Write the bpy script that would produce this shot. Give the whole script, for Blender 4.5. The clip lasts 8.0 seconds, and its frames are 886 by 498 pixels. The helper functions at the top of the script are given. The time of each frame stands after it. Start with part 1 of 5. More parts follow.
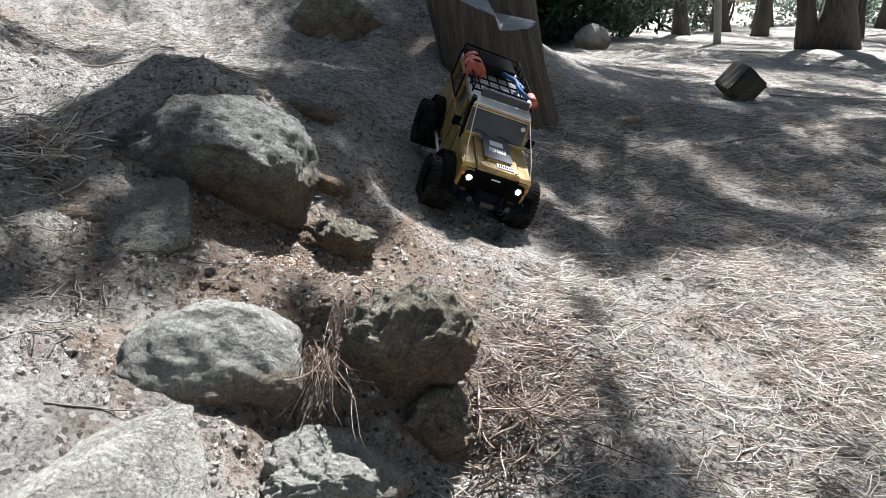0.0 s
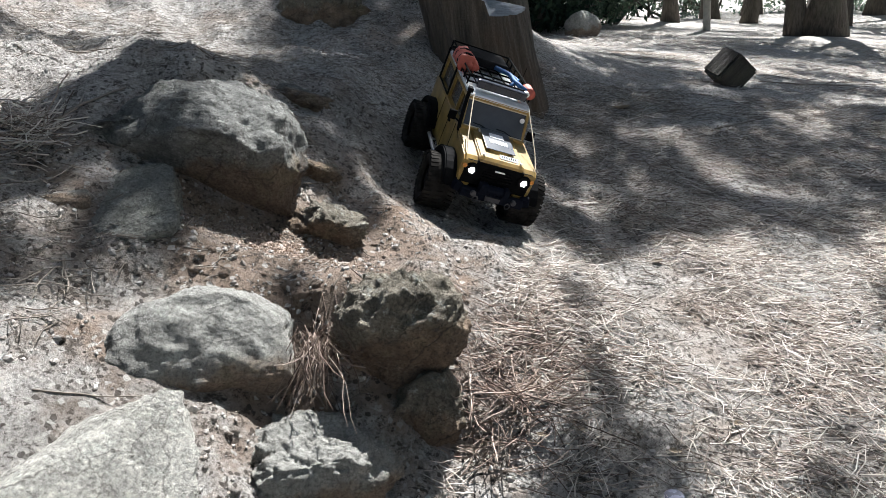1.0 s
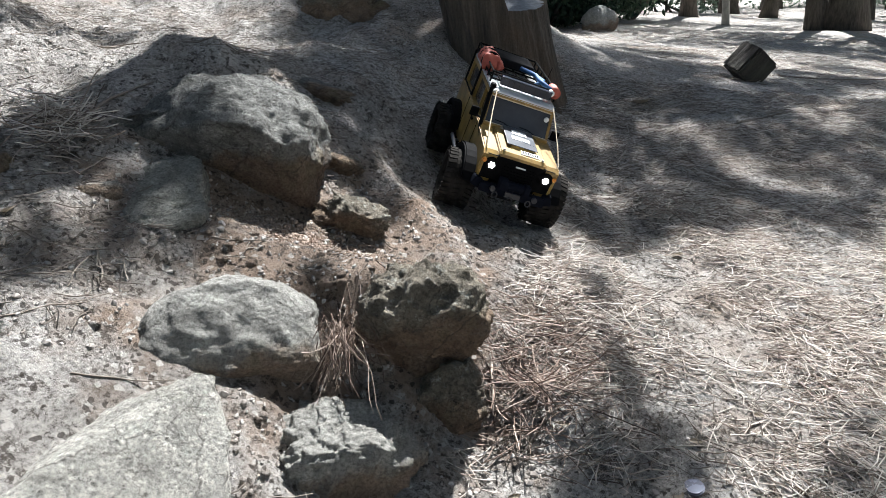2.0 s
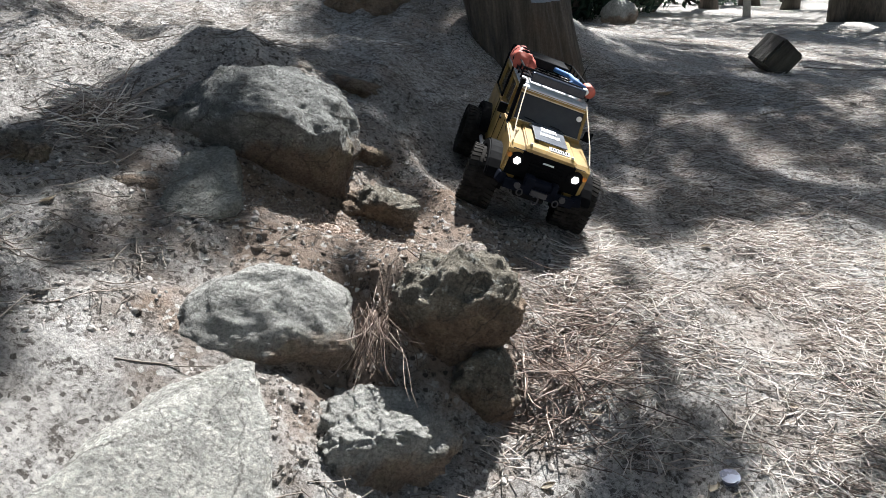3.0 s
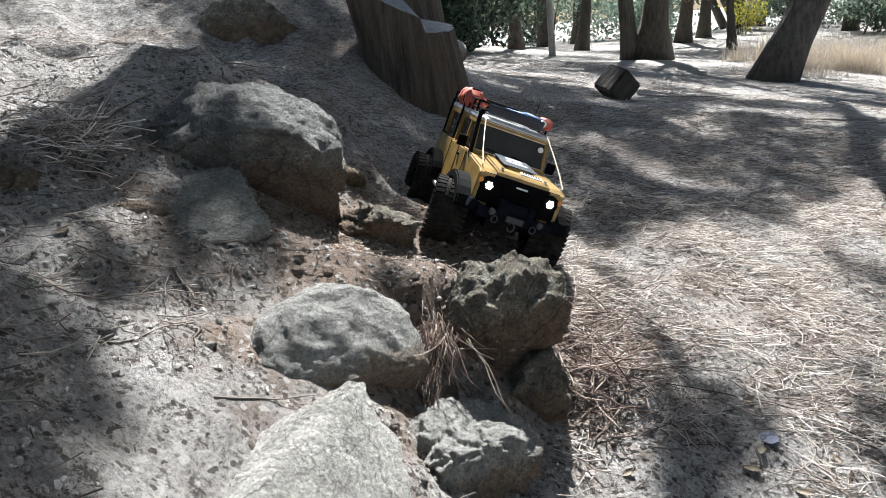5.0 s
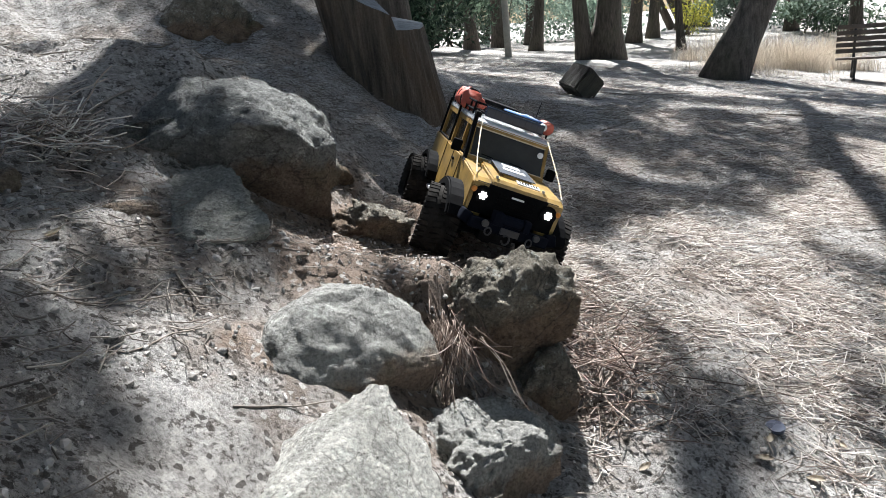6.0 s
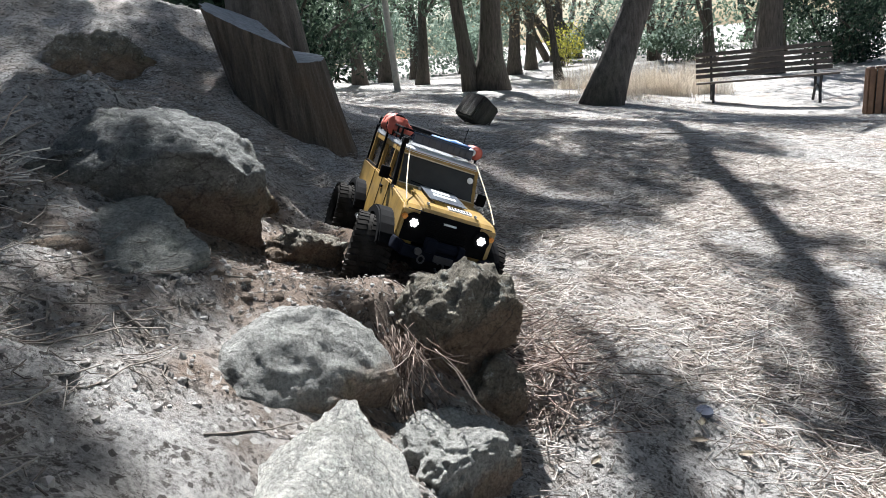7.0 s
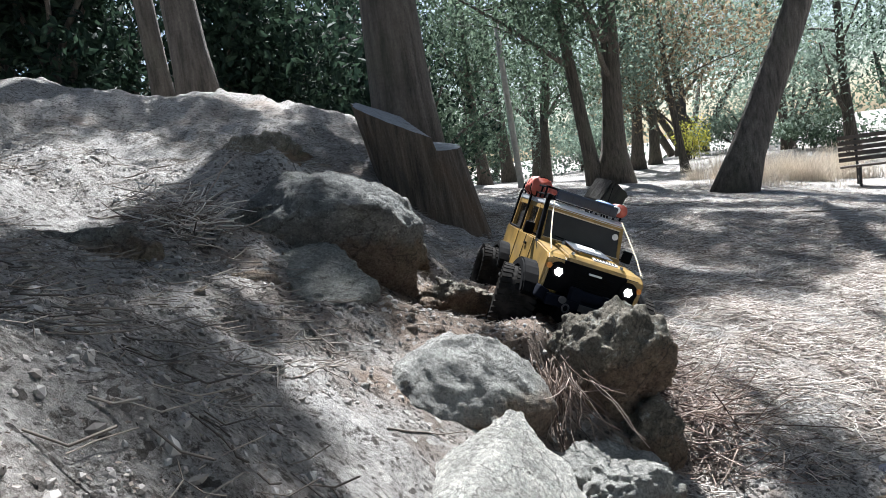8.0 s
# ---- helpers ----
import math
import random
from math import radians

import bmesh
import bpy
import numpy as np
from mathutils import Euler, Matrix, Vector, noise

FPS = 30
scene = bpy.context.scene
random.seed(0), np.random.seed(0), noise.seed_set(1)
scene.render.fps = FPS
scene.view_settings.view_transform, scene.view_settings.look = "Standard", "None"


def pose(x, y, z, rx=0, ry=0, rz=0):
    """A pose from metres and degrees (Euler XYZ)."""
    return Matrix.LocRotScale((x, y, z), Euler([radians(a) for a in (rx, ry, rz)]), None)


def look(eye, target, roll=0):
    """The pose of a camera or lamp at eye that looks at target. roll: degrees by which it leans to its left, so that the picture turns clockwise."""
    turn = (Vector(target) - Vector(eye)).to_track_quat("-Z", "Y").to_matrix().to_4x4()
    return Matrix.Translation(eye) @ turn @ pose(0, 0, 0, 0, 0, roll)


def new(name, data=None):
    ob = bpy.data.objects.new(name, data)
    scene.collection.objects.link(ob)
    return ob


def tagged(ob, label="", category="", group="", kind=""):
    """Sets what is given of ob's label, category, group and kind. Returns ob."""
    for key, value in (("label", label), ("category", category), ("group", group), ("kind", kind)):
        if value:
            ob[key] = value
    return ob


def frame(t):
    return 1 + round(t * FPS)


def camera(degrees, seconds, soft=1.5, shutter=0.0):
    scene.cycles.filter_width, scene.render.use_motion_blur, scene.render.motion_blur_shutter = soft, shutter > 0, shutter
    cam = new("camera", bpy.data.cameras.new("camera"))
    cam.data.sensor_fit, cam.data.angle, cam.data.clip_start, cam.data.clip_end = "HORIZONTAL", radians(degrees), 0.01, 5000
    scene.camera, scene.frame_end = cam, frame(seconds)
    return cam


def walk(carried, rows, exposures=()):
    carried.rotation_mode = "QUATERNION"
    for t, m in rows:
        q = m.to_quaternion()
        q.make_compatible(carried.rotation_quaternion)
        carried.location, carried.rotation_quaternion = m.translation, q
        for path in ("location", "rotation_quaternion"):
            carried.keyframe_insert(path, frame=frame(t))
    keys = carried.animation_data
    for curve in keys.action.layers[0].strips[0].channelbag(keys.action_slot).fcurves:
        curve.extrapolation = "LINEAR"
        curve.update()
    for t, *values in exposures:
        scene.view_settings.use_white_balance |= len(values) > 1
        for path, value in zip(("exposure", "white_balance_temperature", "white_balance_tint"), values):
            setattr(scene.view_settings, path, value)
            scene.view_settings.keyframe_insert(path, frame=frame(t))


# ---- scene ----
cam = camera(67.8, 8.0, soft=0.5)
PATH = [
    (0, (-0.017, 0.009, 0.816), (-0.029, 1.903, 0.174), -4.7),
    (0.5, (-0.021, 0.008, 0.811), (-0.041, 1.897, 0.155), -4.8),
    (1, (-0.017, 0.009, 0.808), (-0.004, 1.891, 0.133), -4.8),
    (1.5, (-0.021, 0.0, 0.809), (-0.021, 1.882, 0.13), -4.8),
    (3, (-0.063, -0.015, 0.8), (-0.143, 1.86, 0.108), -5.5),
    (3.5, (-0.09, -0.016, 0.804), (-0.13, 1.866, 0.129), -5.4),
    (4, (-0.189, -0.007, 0.791), (-0.004, 1.867, 0.117), -4.5),
    (4.5, (-0.34, 0.002, 0.787), (0.003, 1.866, 0.148), -4.6),
    (6, (-0.512, 0.078, 0.771), (0.067, 1.883, 0.135), -5.0),
    (6.5, (-0.539, 0.08, 0.785), (0.082, 1.869, 0.142), -5.7),
    (7, (-0.593, 0.085, 0.756), (0.287, 1.788, 0.186), -6.1),
    (7.5, (-0.647, 0.074, 0.701), (0.093, 1.889, 0.302), -8.5),
    (8, (-0.683, 0.037, 0.677), (-0.079, 1.93, 0.446), -8.5),
]
walk(cam, [(t, look(eye, target, roll)) for t, eye, target, roll in PATH],
     [(0.0, 1.71, 6400, 9.5), (4.5, 1.71, 6360, 9.5), (6.5, 1.73, 6280, 9.5), (8.0, 1.76, 6160, 9.5)])


# ---- world, sun, exposure ----
SUN_ELEV, SUN_AZ = radians(52), math.atan2(0.43, 0.90)      # azimuth from +y towards +x
SUN_DIR = Vector((math.sin(SUN_AZ) * math.cos(SUN_ELEV), math.cos(SUN_AZ) * math.cos(SUN_ELEV), math.sin(SUN_ELEV)))
world = bpy.data.worlds.new("sky")
scene.world = world
world.use_nodes = True
_n = world.node_tree.nodes
_sky = _n.new("ShaderNodeTexSky")
_sky.sky_type, _sky.sun_disc, _sky.sun_elevation, _sky.sun_rotation = "NISHITA", False, SUN_ELEV, SUN_AZ
_sky.dust_density, _sky.ozone_density = 1.5, 1.0
world.node_tree.links.new(_sky.outputs[0], _n["Background"].inputs[0])
_n["Background"].inputs[1].default_value = 0.042
_sun = bpy.data.lights.new("sun", "SUN")
_sun.energy, _sun.angle, _sun.color = 5.0, radians(0.53), (1.0, 1.0, 0.995)
sun = new("sun", _sun)
sun.matrix_world = look(Vector((0, 0, 8)) + SUN_DIR * 10, (0, 0, 8))


# ---- numeric helpers ----
def _hash(ix, iy, seed):
    h = (ix.astype(np.int64) * 374761393 + iy.astype(np.int64) * 668265263 + seed * 1442695041) & 0xFFFFFFFF
    h = ((h ^ (h >> 13)) * 1274126177) & 0xFFFFFFFF
    return ((h ^ (h >> 16)) & 0xFFFF) / 32767.5 - 1.0


def vnoise(x, y, seed=0):
    """Smooth value noise from -1 to 1, for arrays."""
    x, y = np.asarray(x, float), np.asarray(y, float)
    ix, iy = np.floor(x), np.floor(y)
    fx, fy = x - ix, y - iy
    fx, fy = fx * fx * (3 - 2 * fx), fy * fy * (3 - 2 * fy)
    a, b = _hash(ix, iy, seed), _hash(ix + 1, iy, seed)
    c, d = _hash(ix, iy + 1, seed), _hash(ix + 1, iy + 1, seed)
    return (a * (1 - fx) + b * fx) * (1 - fy) + (c * (1 - fx) + d * fx) * fy


def fbm(x, y, scale, octaves=4, seed=0):
    total, amp = 0.0, 1.0
    for k in range(octaves):
        total = total + amp * vnoise(x / scale * 2 ** k + 17.3 * k, y / scale * 2 ** k - 9.1 * k, seed + k)
        amp *= 0.5
    return total


def sig(v):
    return 1 / (1 + np.exp(-np.clip(v, -40, 40)))


def bump(x, y, cx, cy, rx, ry, h, turn=0.0):
    c, s = math.cos(radians(turn)), math.sin(radians(turn))
    u, v = (x - cx) * c + (y - cy) * s, -(x - cx) * s + (y - cy) * c
    return h * np.exp(-(u / rx) ** 2 - (v / ry) ** 2)


def terrain(x, y):
    """Height of the smooth ground: a low flat on one side, a bank that climbs to a mound on the other."""
    x, y = np.asarray(x, float), np.asarray(y, float)
    low = -0.008 + bump(x, y, -1.153, 3.1, 1.4, 1.4, -0.462)
    yy = np.minimum(y, 9.0)
    edge = -0.384 + 0.394 * (yy - 1) - 0.032 * (yy - 1) ** 2
    width = np.maximum(0.15, 0.384 + 0.472 * (yy - 1))
    d = edge - x
    up = 0.414 * np.tanh(np.maximum(d, 0) / 4.337) + 0.437 * sig((y - 1.369) / 0.25) * sig((d - 0.1) / 0.15)
    up = up + 0.814 * sig((y - 3.5) / 0.5) * sig(d / 0.5)
    z = low + 0.735 * sig(d / width) + up
    # the flat falls away gently far off
    z = z - 0.085 * np.clip(np.log1p(np.exp(np.clip((x - 2.4) * 3, -30, 30))) / 3, 0, 8) + 0.03 * np.clip(y - 6, 0, 14)
    z = z - 0.45 * sig((y - 4.55) / 0.25) * sig(d / 0.5)      # behind the crest
    z = z - bump(x, y, 8.1, 6.2, 1.6, 1.6, 0.14)
    # the beaten lane down the bank, and the terrace behind the stones
    z = z + bump(x, y, 0.05, 1.50, 0.22, 0.35, 0.022) + bump(x, y, 0.03, 1.40, 0.20, 0.17, 0.028) + bump(x, y, -0.02, 1.21, 0.17, 0.09, 0.018) + bump(x, y, 0.14, 2.15, 0.20, 0.22, 0.05)
    z = z + bump(x, y, -0.35, 1.12, 0.20, 0.10, 0.03) - bump(x, y, 1.15, 2.25, 0.35, 0.3, 0.05)
    z = z + bump(x, y, -0.19, 1.10, 0.155, 0.085, 0.092) + bump(x, y, -0.37, 1.02, 0.06, 0.06, 0.02)     # the lip before the lane
    z = z + bump(x, y, 0.08, 1.48, 0.20, 0.16, 0.026) - bump(x, y, 0.05, 1.68, 0.20, 0.10, 0.006) + bump(x, y, -0.50, 1.64, 0.24, 0.13, 0.085)
    z = z - bump(x, y, -0.18, 0.80, 0.13, 0.12, 0.05) - bump(x, y, -0.02, 0.93, 0.10, 0.10, 0.05)
    return z


def ground_z(x, y):
    """The ground with its lumps and pits."""
    x, y = np.asarray(x, float), np.asarray(y, float)
    near = np.exp(-((x / 4.0) ** 2 + ((y - 1.5) / 4.0) ** 2))
    bank = sig((0.15 + 0.2 * y - x) / 0.3)
    z = terrain(x, y) + 0.05 * (1 - near) * fbm(x, y, 1.7, 3, 5)
    z = z + (0.006 + 0.012 * bank) * fbm(x, y, 0.22, 3, 11)
    z = z + near * (0.0036 + 0.0055 * bank) * fbm(x, y, 0.05, 3, 23)
    rill = fbm(x * 0.9 + y * 0.25, y * 0.35 - x * 0.1, 0.13, 3, 31)
    return z + near * bank * sig((y - 1.3) / 0.15) * 0.042 * rill


def mesh_np(name, verts, faces, smooth=True):
    """A mesh from an array of points and an array of faces with equal corner counts."""
    verts, faces = np.asarray(verts, np.float32), np.asarray(faces, np.int32)
    me = bpy.data.meshes.new(name)
    k = faces.shape[1]
    me.vertices.add(len(verts))
    me.vertices.foreach_set("co", verts.ravel())
    me.loops.add(faces.size)
    me.loops.foreach_set("vertex_index", faces.ravel())
    me.polygons.add(len(faces))
    me.polygons.foreach_set("loop_start", np.arange(0, faces.size, k, dtype=np.int32))
    me.update(calc_edges=True)
    me.validate()
    me.polygons.foreach_set("use_smooth", np.full(len(faces), smooth, bool))
    return me


# ---- materials ----
def material(name):
    m = bpy.data.materials.new(name)
    m.use_nodes = True
    t = m.node_tree
    return m, t, t.nodes["Principled BSDF"]


def node(t, kind, **kw):
    n = t.nodes.new(kind)
    for key, v in kw.items():
        n.inputs[key.replace("_", " ")].default_value = v
    return n


def noise_tex(t, coord, scale, detail=4.0, rough=0.6):
    n = node(t, "ShaderNodeTexNoise", Scale=scale, Detail=detail, Roughness=rough)
    t.links.new(coord, n.inputs["Vector"])
    return n.outputs["Fac"]


def ramp(t, fac, stops):
    r = t.nodes.new("ShaderNodeValToRGB")
    els = r.color_ramp.elements
    while len(els) < len(stops):
        els.new(0.5)
    for e, (p, c) in zip(els, stops):
        e.position, e.color = p, (*c, 1) if len(c) == 3 else c
    t.links.new(fac, r.inputs[0])
    return r.outputs[0]


def mix(t, fac, a, b, mode="MIX"):
    m = t.nodes.new("ShaderNodeMix")
    m.data_type, m.blend_type = "RGBA", mode
    for sock, v in ((m.inputs[0], fac), (m.inputs[6], a), (m.inputs[7], b)):
        if hasattr(v, "links"):
            t.links.new(v, sock)
        elif isinstance(v, (int, float)):
            sock.default_value = v
        else:
            sock.default_value = (*v, 1)
    return m.outputs[2]


def relief(t, bsdf, height, strength, distance):
    b = node(t, "ShaderNodeBump", Strength=strength, Distance=distance)
    t.links.new(height, b.inputs["Height"])
    t.links.new(b.outputs[0], bsdf.inputs["Normal"])
    return b


def simple(name, color, rough=0.5, metal=0.0, vary=0.15, scale=60.0, bump_h=0.0, coat=0.0):
    """One surface with a little unevenness in tone, gloss and relief."""
    m, t, b = material(name)
    co = t.nodes.new("ShaderNodeTexCoord").outputs["Object"]
    f = noise_tex(t, co, scale, 5.0, 0.65)
    lo, hi = [max(0, c * (1 - vary)) for c in color], [min(1, c * (1 + vary)) for c in color]
    t.links.new(ramp(t, f, [(0.3, lo), (0.7, hi)]), b.inputs["Base Color"])
    g = noise_tex(t, co, scale * 0.3, 4.0, 0.6)
    r = ramp(t, g, [(0.3, (max(0.02, rough - 0.1),) * 3), (0.7, (min(1, rough + 0.12),) * 3)])
    t.links.new(r, b.inputs["Roughness"])
    b.inputs["Metallic"].default_value = metal
    b.inputs["Coat Weight"].default_value = coat
    if bump_h:
        relief(t, b, f, 0.6, bump_h)
    return m


def soil_material():
    m, t, b = material("dry_soil")
    co = t.nodes.new("ShaderNodeTexCoord").outputs["Object"]
    big, mid, fine = noise_tex(t, co, 1.6, 5), noise_tex(t, co, 9.0, 8, 0.75), noise_tex(t, co, 150.0, 8, 0.8)
    c1 = ramp(t, big, [(0.32, (0.25, 0.228, 0.207)), (0.5, (0.40, 0.378, 0.352)), (0.7, (0.50, 0.485, 0.465))])
    c2 = ramp(t, mid, [(0.3, (0.16, 0.142, 0.125)), (0.52, (0.38, 0.36, 0.338)), (0.72, (0.56, 0.545, 0.525))])
    c = mix(t, 0.6, c1, c2)
    grains = ramp(t, fine, [(0.36, (0.28, 0.27, 0.26)), (0.5, (1, 1, 1)), (0.62, (1.5, 1.48, 1.45))])
    c = mix(t, 0.85, c, grains, "MULTIPLY")
    red = noise_tex(t, co, 2.4, 3)
    c = mix(t, ramp(t, red, [(0.54, (0, 0, 0)), (0.70, (0.5, 0.5, 0.5))]), c, (0.38, 0.265, 0.19))
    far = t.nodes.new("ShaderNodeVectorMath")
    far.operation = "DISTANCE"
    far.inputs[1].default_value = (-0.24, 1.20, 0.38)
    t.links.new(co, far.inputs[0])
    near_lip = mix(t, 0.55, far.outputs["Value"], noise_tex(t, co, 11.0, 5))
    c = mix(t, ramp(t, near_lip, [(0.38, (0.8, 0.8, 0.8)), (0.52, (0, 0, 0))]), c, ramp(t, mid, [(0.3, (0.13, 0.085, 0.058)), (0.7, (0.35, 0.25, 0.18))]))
    v = node(t, "ShaderNodeTexVoronoi", Scale=110.0)
    t.links.new(co, v.inputs["Vector"])
    specks = ramp(t, v.outputs["Color"], [(0.82, (0, 0, 0)), (0.86, (0.7, 0.7, 0.7))])
    c = mix(t, specks, c, (0.58, 0.555, 0.52))
    v2 = node(t, "ShaderNodeTexVoronoi", Scale=150.0)
    t.links.new(co, v2.inputs["Vector"])
    c = mix(t, ramp(t, v2.outputs["Color"], [(0.80, (0, 0, 0)), (0.84, (0.8, 0.8, 0.8))]), c, (0.045, 0.037, 0.031))
    litter = noise_tex(t, co, 42.0, 8, 0.85)
    c = mix(t, ramp(t, litter, [(0.53, (0, 0, 0)), (0.58, (0.85, 0.85, 0.85))]), c, (0.055, 0.045, 0.036))
    t.links.new(c, b.inputs["Base Color"])
    b.inputs["Roughness"].default_value = 0.95
    b.inputs["Specular IOR Level"].default_value = 0.2
    h = mix(t, 0.45, fine, mid)
    h = mix(t, 0.45, h, litter)
    relief(t, b, h, 1.0, 0.03)
    return m


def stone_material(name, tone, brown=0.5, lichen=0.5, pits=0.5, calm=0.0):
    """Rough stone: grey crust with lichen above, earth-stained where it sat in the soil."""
    m, t, b = material(name)
    co = t.nodes.new("ShaderNodeTexCoord").outputs["Object"]
    big, mid, fine = noise_tex(t, co, 7.0, 6), noise_tex(t, co, 26.0, 9, 0.75), noise_tex(t, co, 190.0, 8, 0.8)
    dark, light = [c * (0.42 + 0.35 * calm) for c in tone], [min(1, c * (1.5 - 0.25 * calm)) for c in tone]
    c = ramp(t, mid, [(0.32, dark), (0.5, tone), (0.68, light)])
    lich = noise_tex(t, co, 30.0, 9, 0.85)
    c = mix(t, ramp(t, lich, [(0.60 - 0.07 * lichen, (0, 0, 0)), (0.64 - 0.07 * lichen, (0.65, 0.65, 0.65))]), c, (0.50, 0.51, 0.46))
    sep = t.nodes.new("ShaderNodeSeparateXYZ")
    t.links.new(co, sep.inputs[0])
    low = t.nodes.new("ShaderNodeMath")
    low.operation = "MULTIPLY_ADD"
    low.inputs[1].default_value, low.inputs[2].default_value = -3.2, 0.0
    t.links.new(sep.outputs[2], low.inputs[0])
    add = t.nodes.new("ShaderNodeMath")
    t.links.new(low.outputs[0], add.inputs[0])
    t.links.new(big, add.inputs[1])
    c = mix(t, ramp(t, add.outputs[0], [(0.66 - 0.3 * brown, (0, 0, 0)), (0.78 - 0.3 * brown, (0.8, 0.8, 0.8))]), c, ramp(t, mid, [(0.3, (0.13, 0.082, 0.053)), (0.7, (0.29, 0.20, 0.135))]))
    green = noise_tex(t, co, 9.0, 5)
    c = mix(t, ramp(t, green, [(0.58, (0, 0, 0)), (0.7, (0.25, 0.25, 0.25))]), c, (0.23, 0.24, 0.14))
    c = mix(t, 0.8, c, ramp(t, fine, [(0.36, (0.35, 0.35, 0.35)), (0.5, (1, 1, 1)), (0.64, (1.4, 1.4, 1.36))]), "MULTIPLY")
    spots = noise_tex(t, co, 75.0, 8, 0.8)
    c = mix(t, ramp(t, spots, [(0.585 + 0.07 * calm, (0, 0, 0)), (0.62 + 0.07 * calm, (0.75, 0.75, 0.75))]), c, (0.05, 0.044, 0.038))
    crack = node(t, "ShaderNodeTexVoronoi", Scale=9.0)
    crack.feature = "DISTANCE_TO_EDGE"
    warp = mix(t, 0.12, co, noise_tex(t, co, 12.0, 5))
    t.links.new(warp, crack.inputs["Vector"])
    c = mix(t, ramp(t, crack.outputs["Distance"], [(0.0, (0.7 - 0.6 * calm,) * 3), (0.018, (0, 0, 0))]), c, (0.06, 0.05, 0.042))
    pit = node(t, "ShaderNodeTexVoronoi", Scale=55.0)
    t.links.new(co, pit.inputs["Vector"])
    pitd = ramp(t, pit.outputs["Distance"], [(0.05, (0, 0, 0)), (0.30, (1, 1, 1))])
    t.links.new(c, b.inputs["Base Color"])
    b.inputs["Roughness"].default_value = 0.93
    b.inputs["Specular IOR Level"].default_value = 0.25
    h = mix(t, 0.35 * pits, mix(t, 0.35, mid, fine), pitd)
    h = mix(t, 0.25, h, spots)
    relief(t, b, h, 1.0, 0.05 - 0.03 * calm)
    return m


def bark_material(name, tone, scale=14.0, stretch=0.12, moss=(0.10, 0.10, 0.07)):
    m, t, b = material(name)
    co = t.nodes.new("ShaderNodeTexCoord").outputs["Object"]
    mp = t.nodes.new("ShaderNodeMapping")
    mp.inputs["Scale"].default_value = (1, 1, stretch)
    t.links.new(co, mp.inputs[0])
    grooves, fine = noise_tex(t, mp.outputs[0], scale * 2.2, 6, 0.7), noise_tex(t, co, scale * 6, 5, 0.7)
    big = noise_tex(t, co, scale * 0.18, 4)
    c = ramp(t, grooves, [(0.32, [v * 0.35 for v in tone]), (0.5, tone), (0.7, [min(1, v * 1.7) for v in tone])])
    c = mix(t, ramp(t, big, [(0.5, (0, 0, 0)), (0.72, (0.6, 0.6, 0.6))]), c, moss)
    c = mix(t, 0.5, c, ramp(t, fine, [(0.3, (0.55, 0.55, 0.55)), (0.6, (1.15, 1.15, 1.15))]), "MULTIPLY")
    t.links.new(c, b.inputs["Base Color"])
    b.inputs["Roughness"].default_value = 0.92
    relief(t, b, mix(t, 0.3, grooves, fine), 1.0, 0.35 / scale)
    return m


def leaf_material(name, dark, light, glow=0.45):
    """Leaves that let part of the light through."""
    m, t, b = material(name)
    g = t.nodes.new("ShaderNodeNewGeometry")
    c = ramp(t, g.outputs["Random Per Island"], [(0.0, dark), (0.6, [(a + d) / 2 for a, d in zip(dark, light)]), (1.0, light)])
    t.links.new(c, b.inputs["Base Color"])
    b.inputs["Roughness"].default_value = 0.7
    b.inputs["Specular IOR Level"].default_value = 0.15
    tr = t.nodes.new("ShaderNodeBsdfTranslucent")
    t.links.new(c, tr.inputs[0])
    ms = t.nodes.new("ShaderNodeMixShader")
    ms.inputs[0].default_value = glow
    t.links.new(b.outputs[0], ms.inputs[1])
    t.links.new(tr.outputs[0], ms.inputs[2])
    t.links.new(ms.outputs[0], t.nodes["Material Output"].inputs[0])
    return m


def island_material(name, stops, rough=0.8):
    m, t, b = material(name)
    g = t.nodes.new("ShaderNodeNewGeometry")
    t.links.new(ramp(t, g.outputs["Random Per Island"], stops), b.inputs["Base Color"])
    b.inputs["Roughness"].default_value = rough
    return m


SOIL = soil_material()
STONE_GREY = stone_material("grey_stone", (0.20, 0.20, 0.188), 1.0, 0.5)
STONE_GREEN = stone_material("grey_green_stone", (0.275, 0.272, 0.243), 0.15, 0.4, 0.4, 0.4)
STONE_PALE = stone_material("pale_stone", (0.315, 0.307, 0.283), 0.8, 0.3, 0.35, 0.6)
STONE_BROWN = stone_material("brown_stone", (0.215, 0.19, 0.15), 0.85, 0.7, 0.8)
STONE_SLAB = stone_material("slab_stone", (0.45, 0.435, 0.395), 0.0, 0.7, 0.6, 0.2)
BARK_DARK = bark_material("dark_bark", (0.08, 0.067, 0.055))
BARK_GREY = bark_material("grey_bark", (0.10, 0.086, 0.074), 9.0)
BARK_STUMP = bark_material("weathered_stump", (0.085, 0.068, 0.052), 16.0, 0.06, (0.12, 0.075, 0.045))
CUT_WOOD = simple("cut_wood", (0.19, 0.20, 0.215), 0.85, 0, 0.35, 40, 0.004)
LEAF_DARK = leaf_material("dark_leaves", (0.010, 0.021, 0.016), (0.05, 0.082, 0.052), 0.28)
LEAF_MID = leaf_material("olive_leaves", (0.058, 0.088, 0.060), (0.155, 0.205, 0.14), 0.5)
# paler leaf colour carries the sunlight and haze of distant foliage
LEAF_SUNLIT = leaf_material("sunlit_pale_leaves", (0.13, 0.18, 0.145), (0.29, 0.36, 0.28), 0.5)
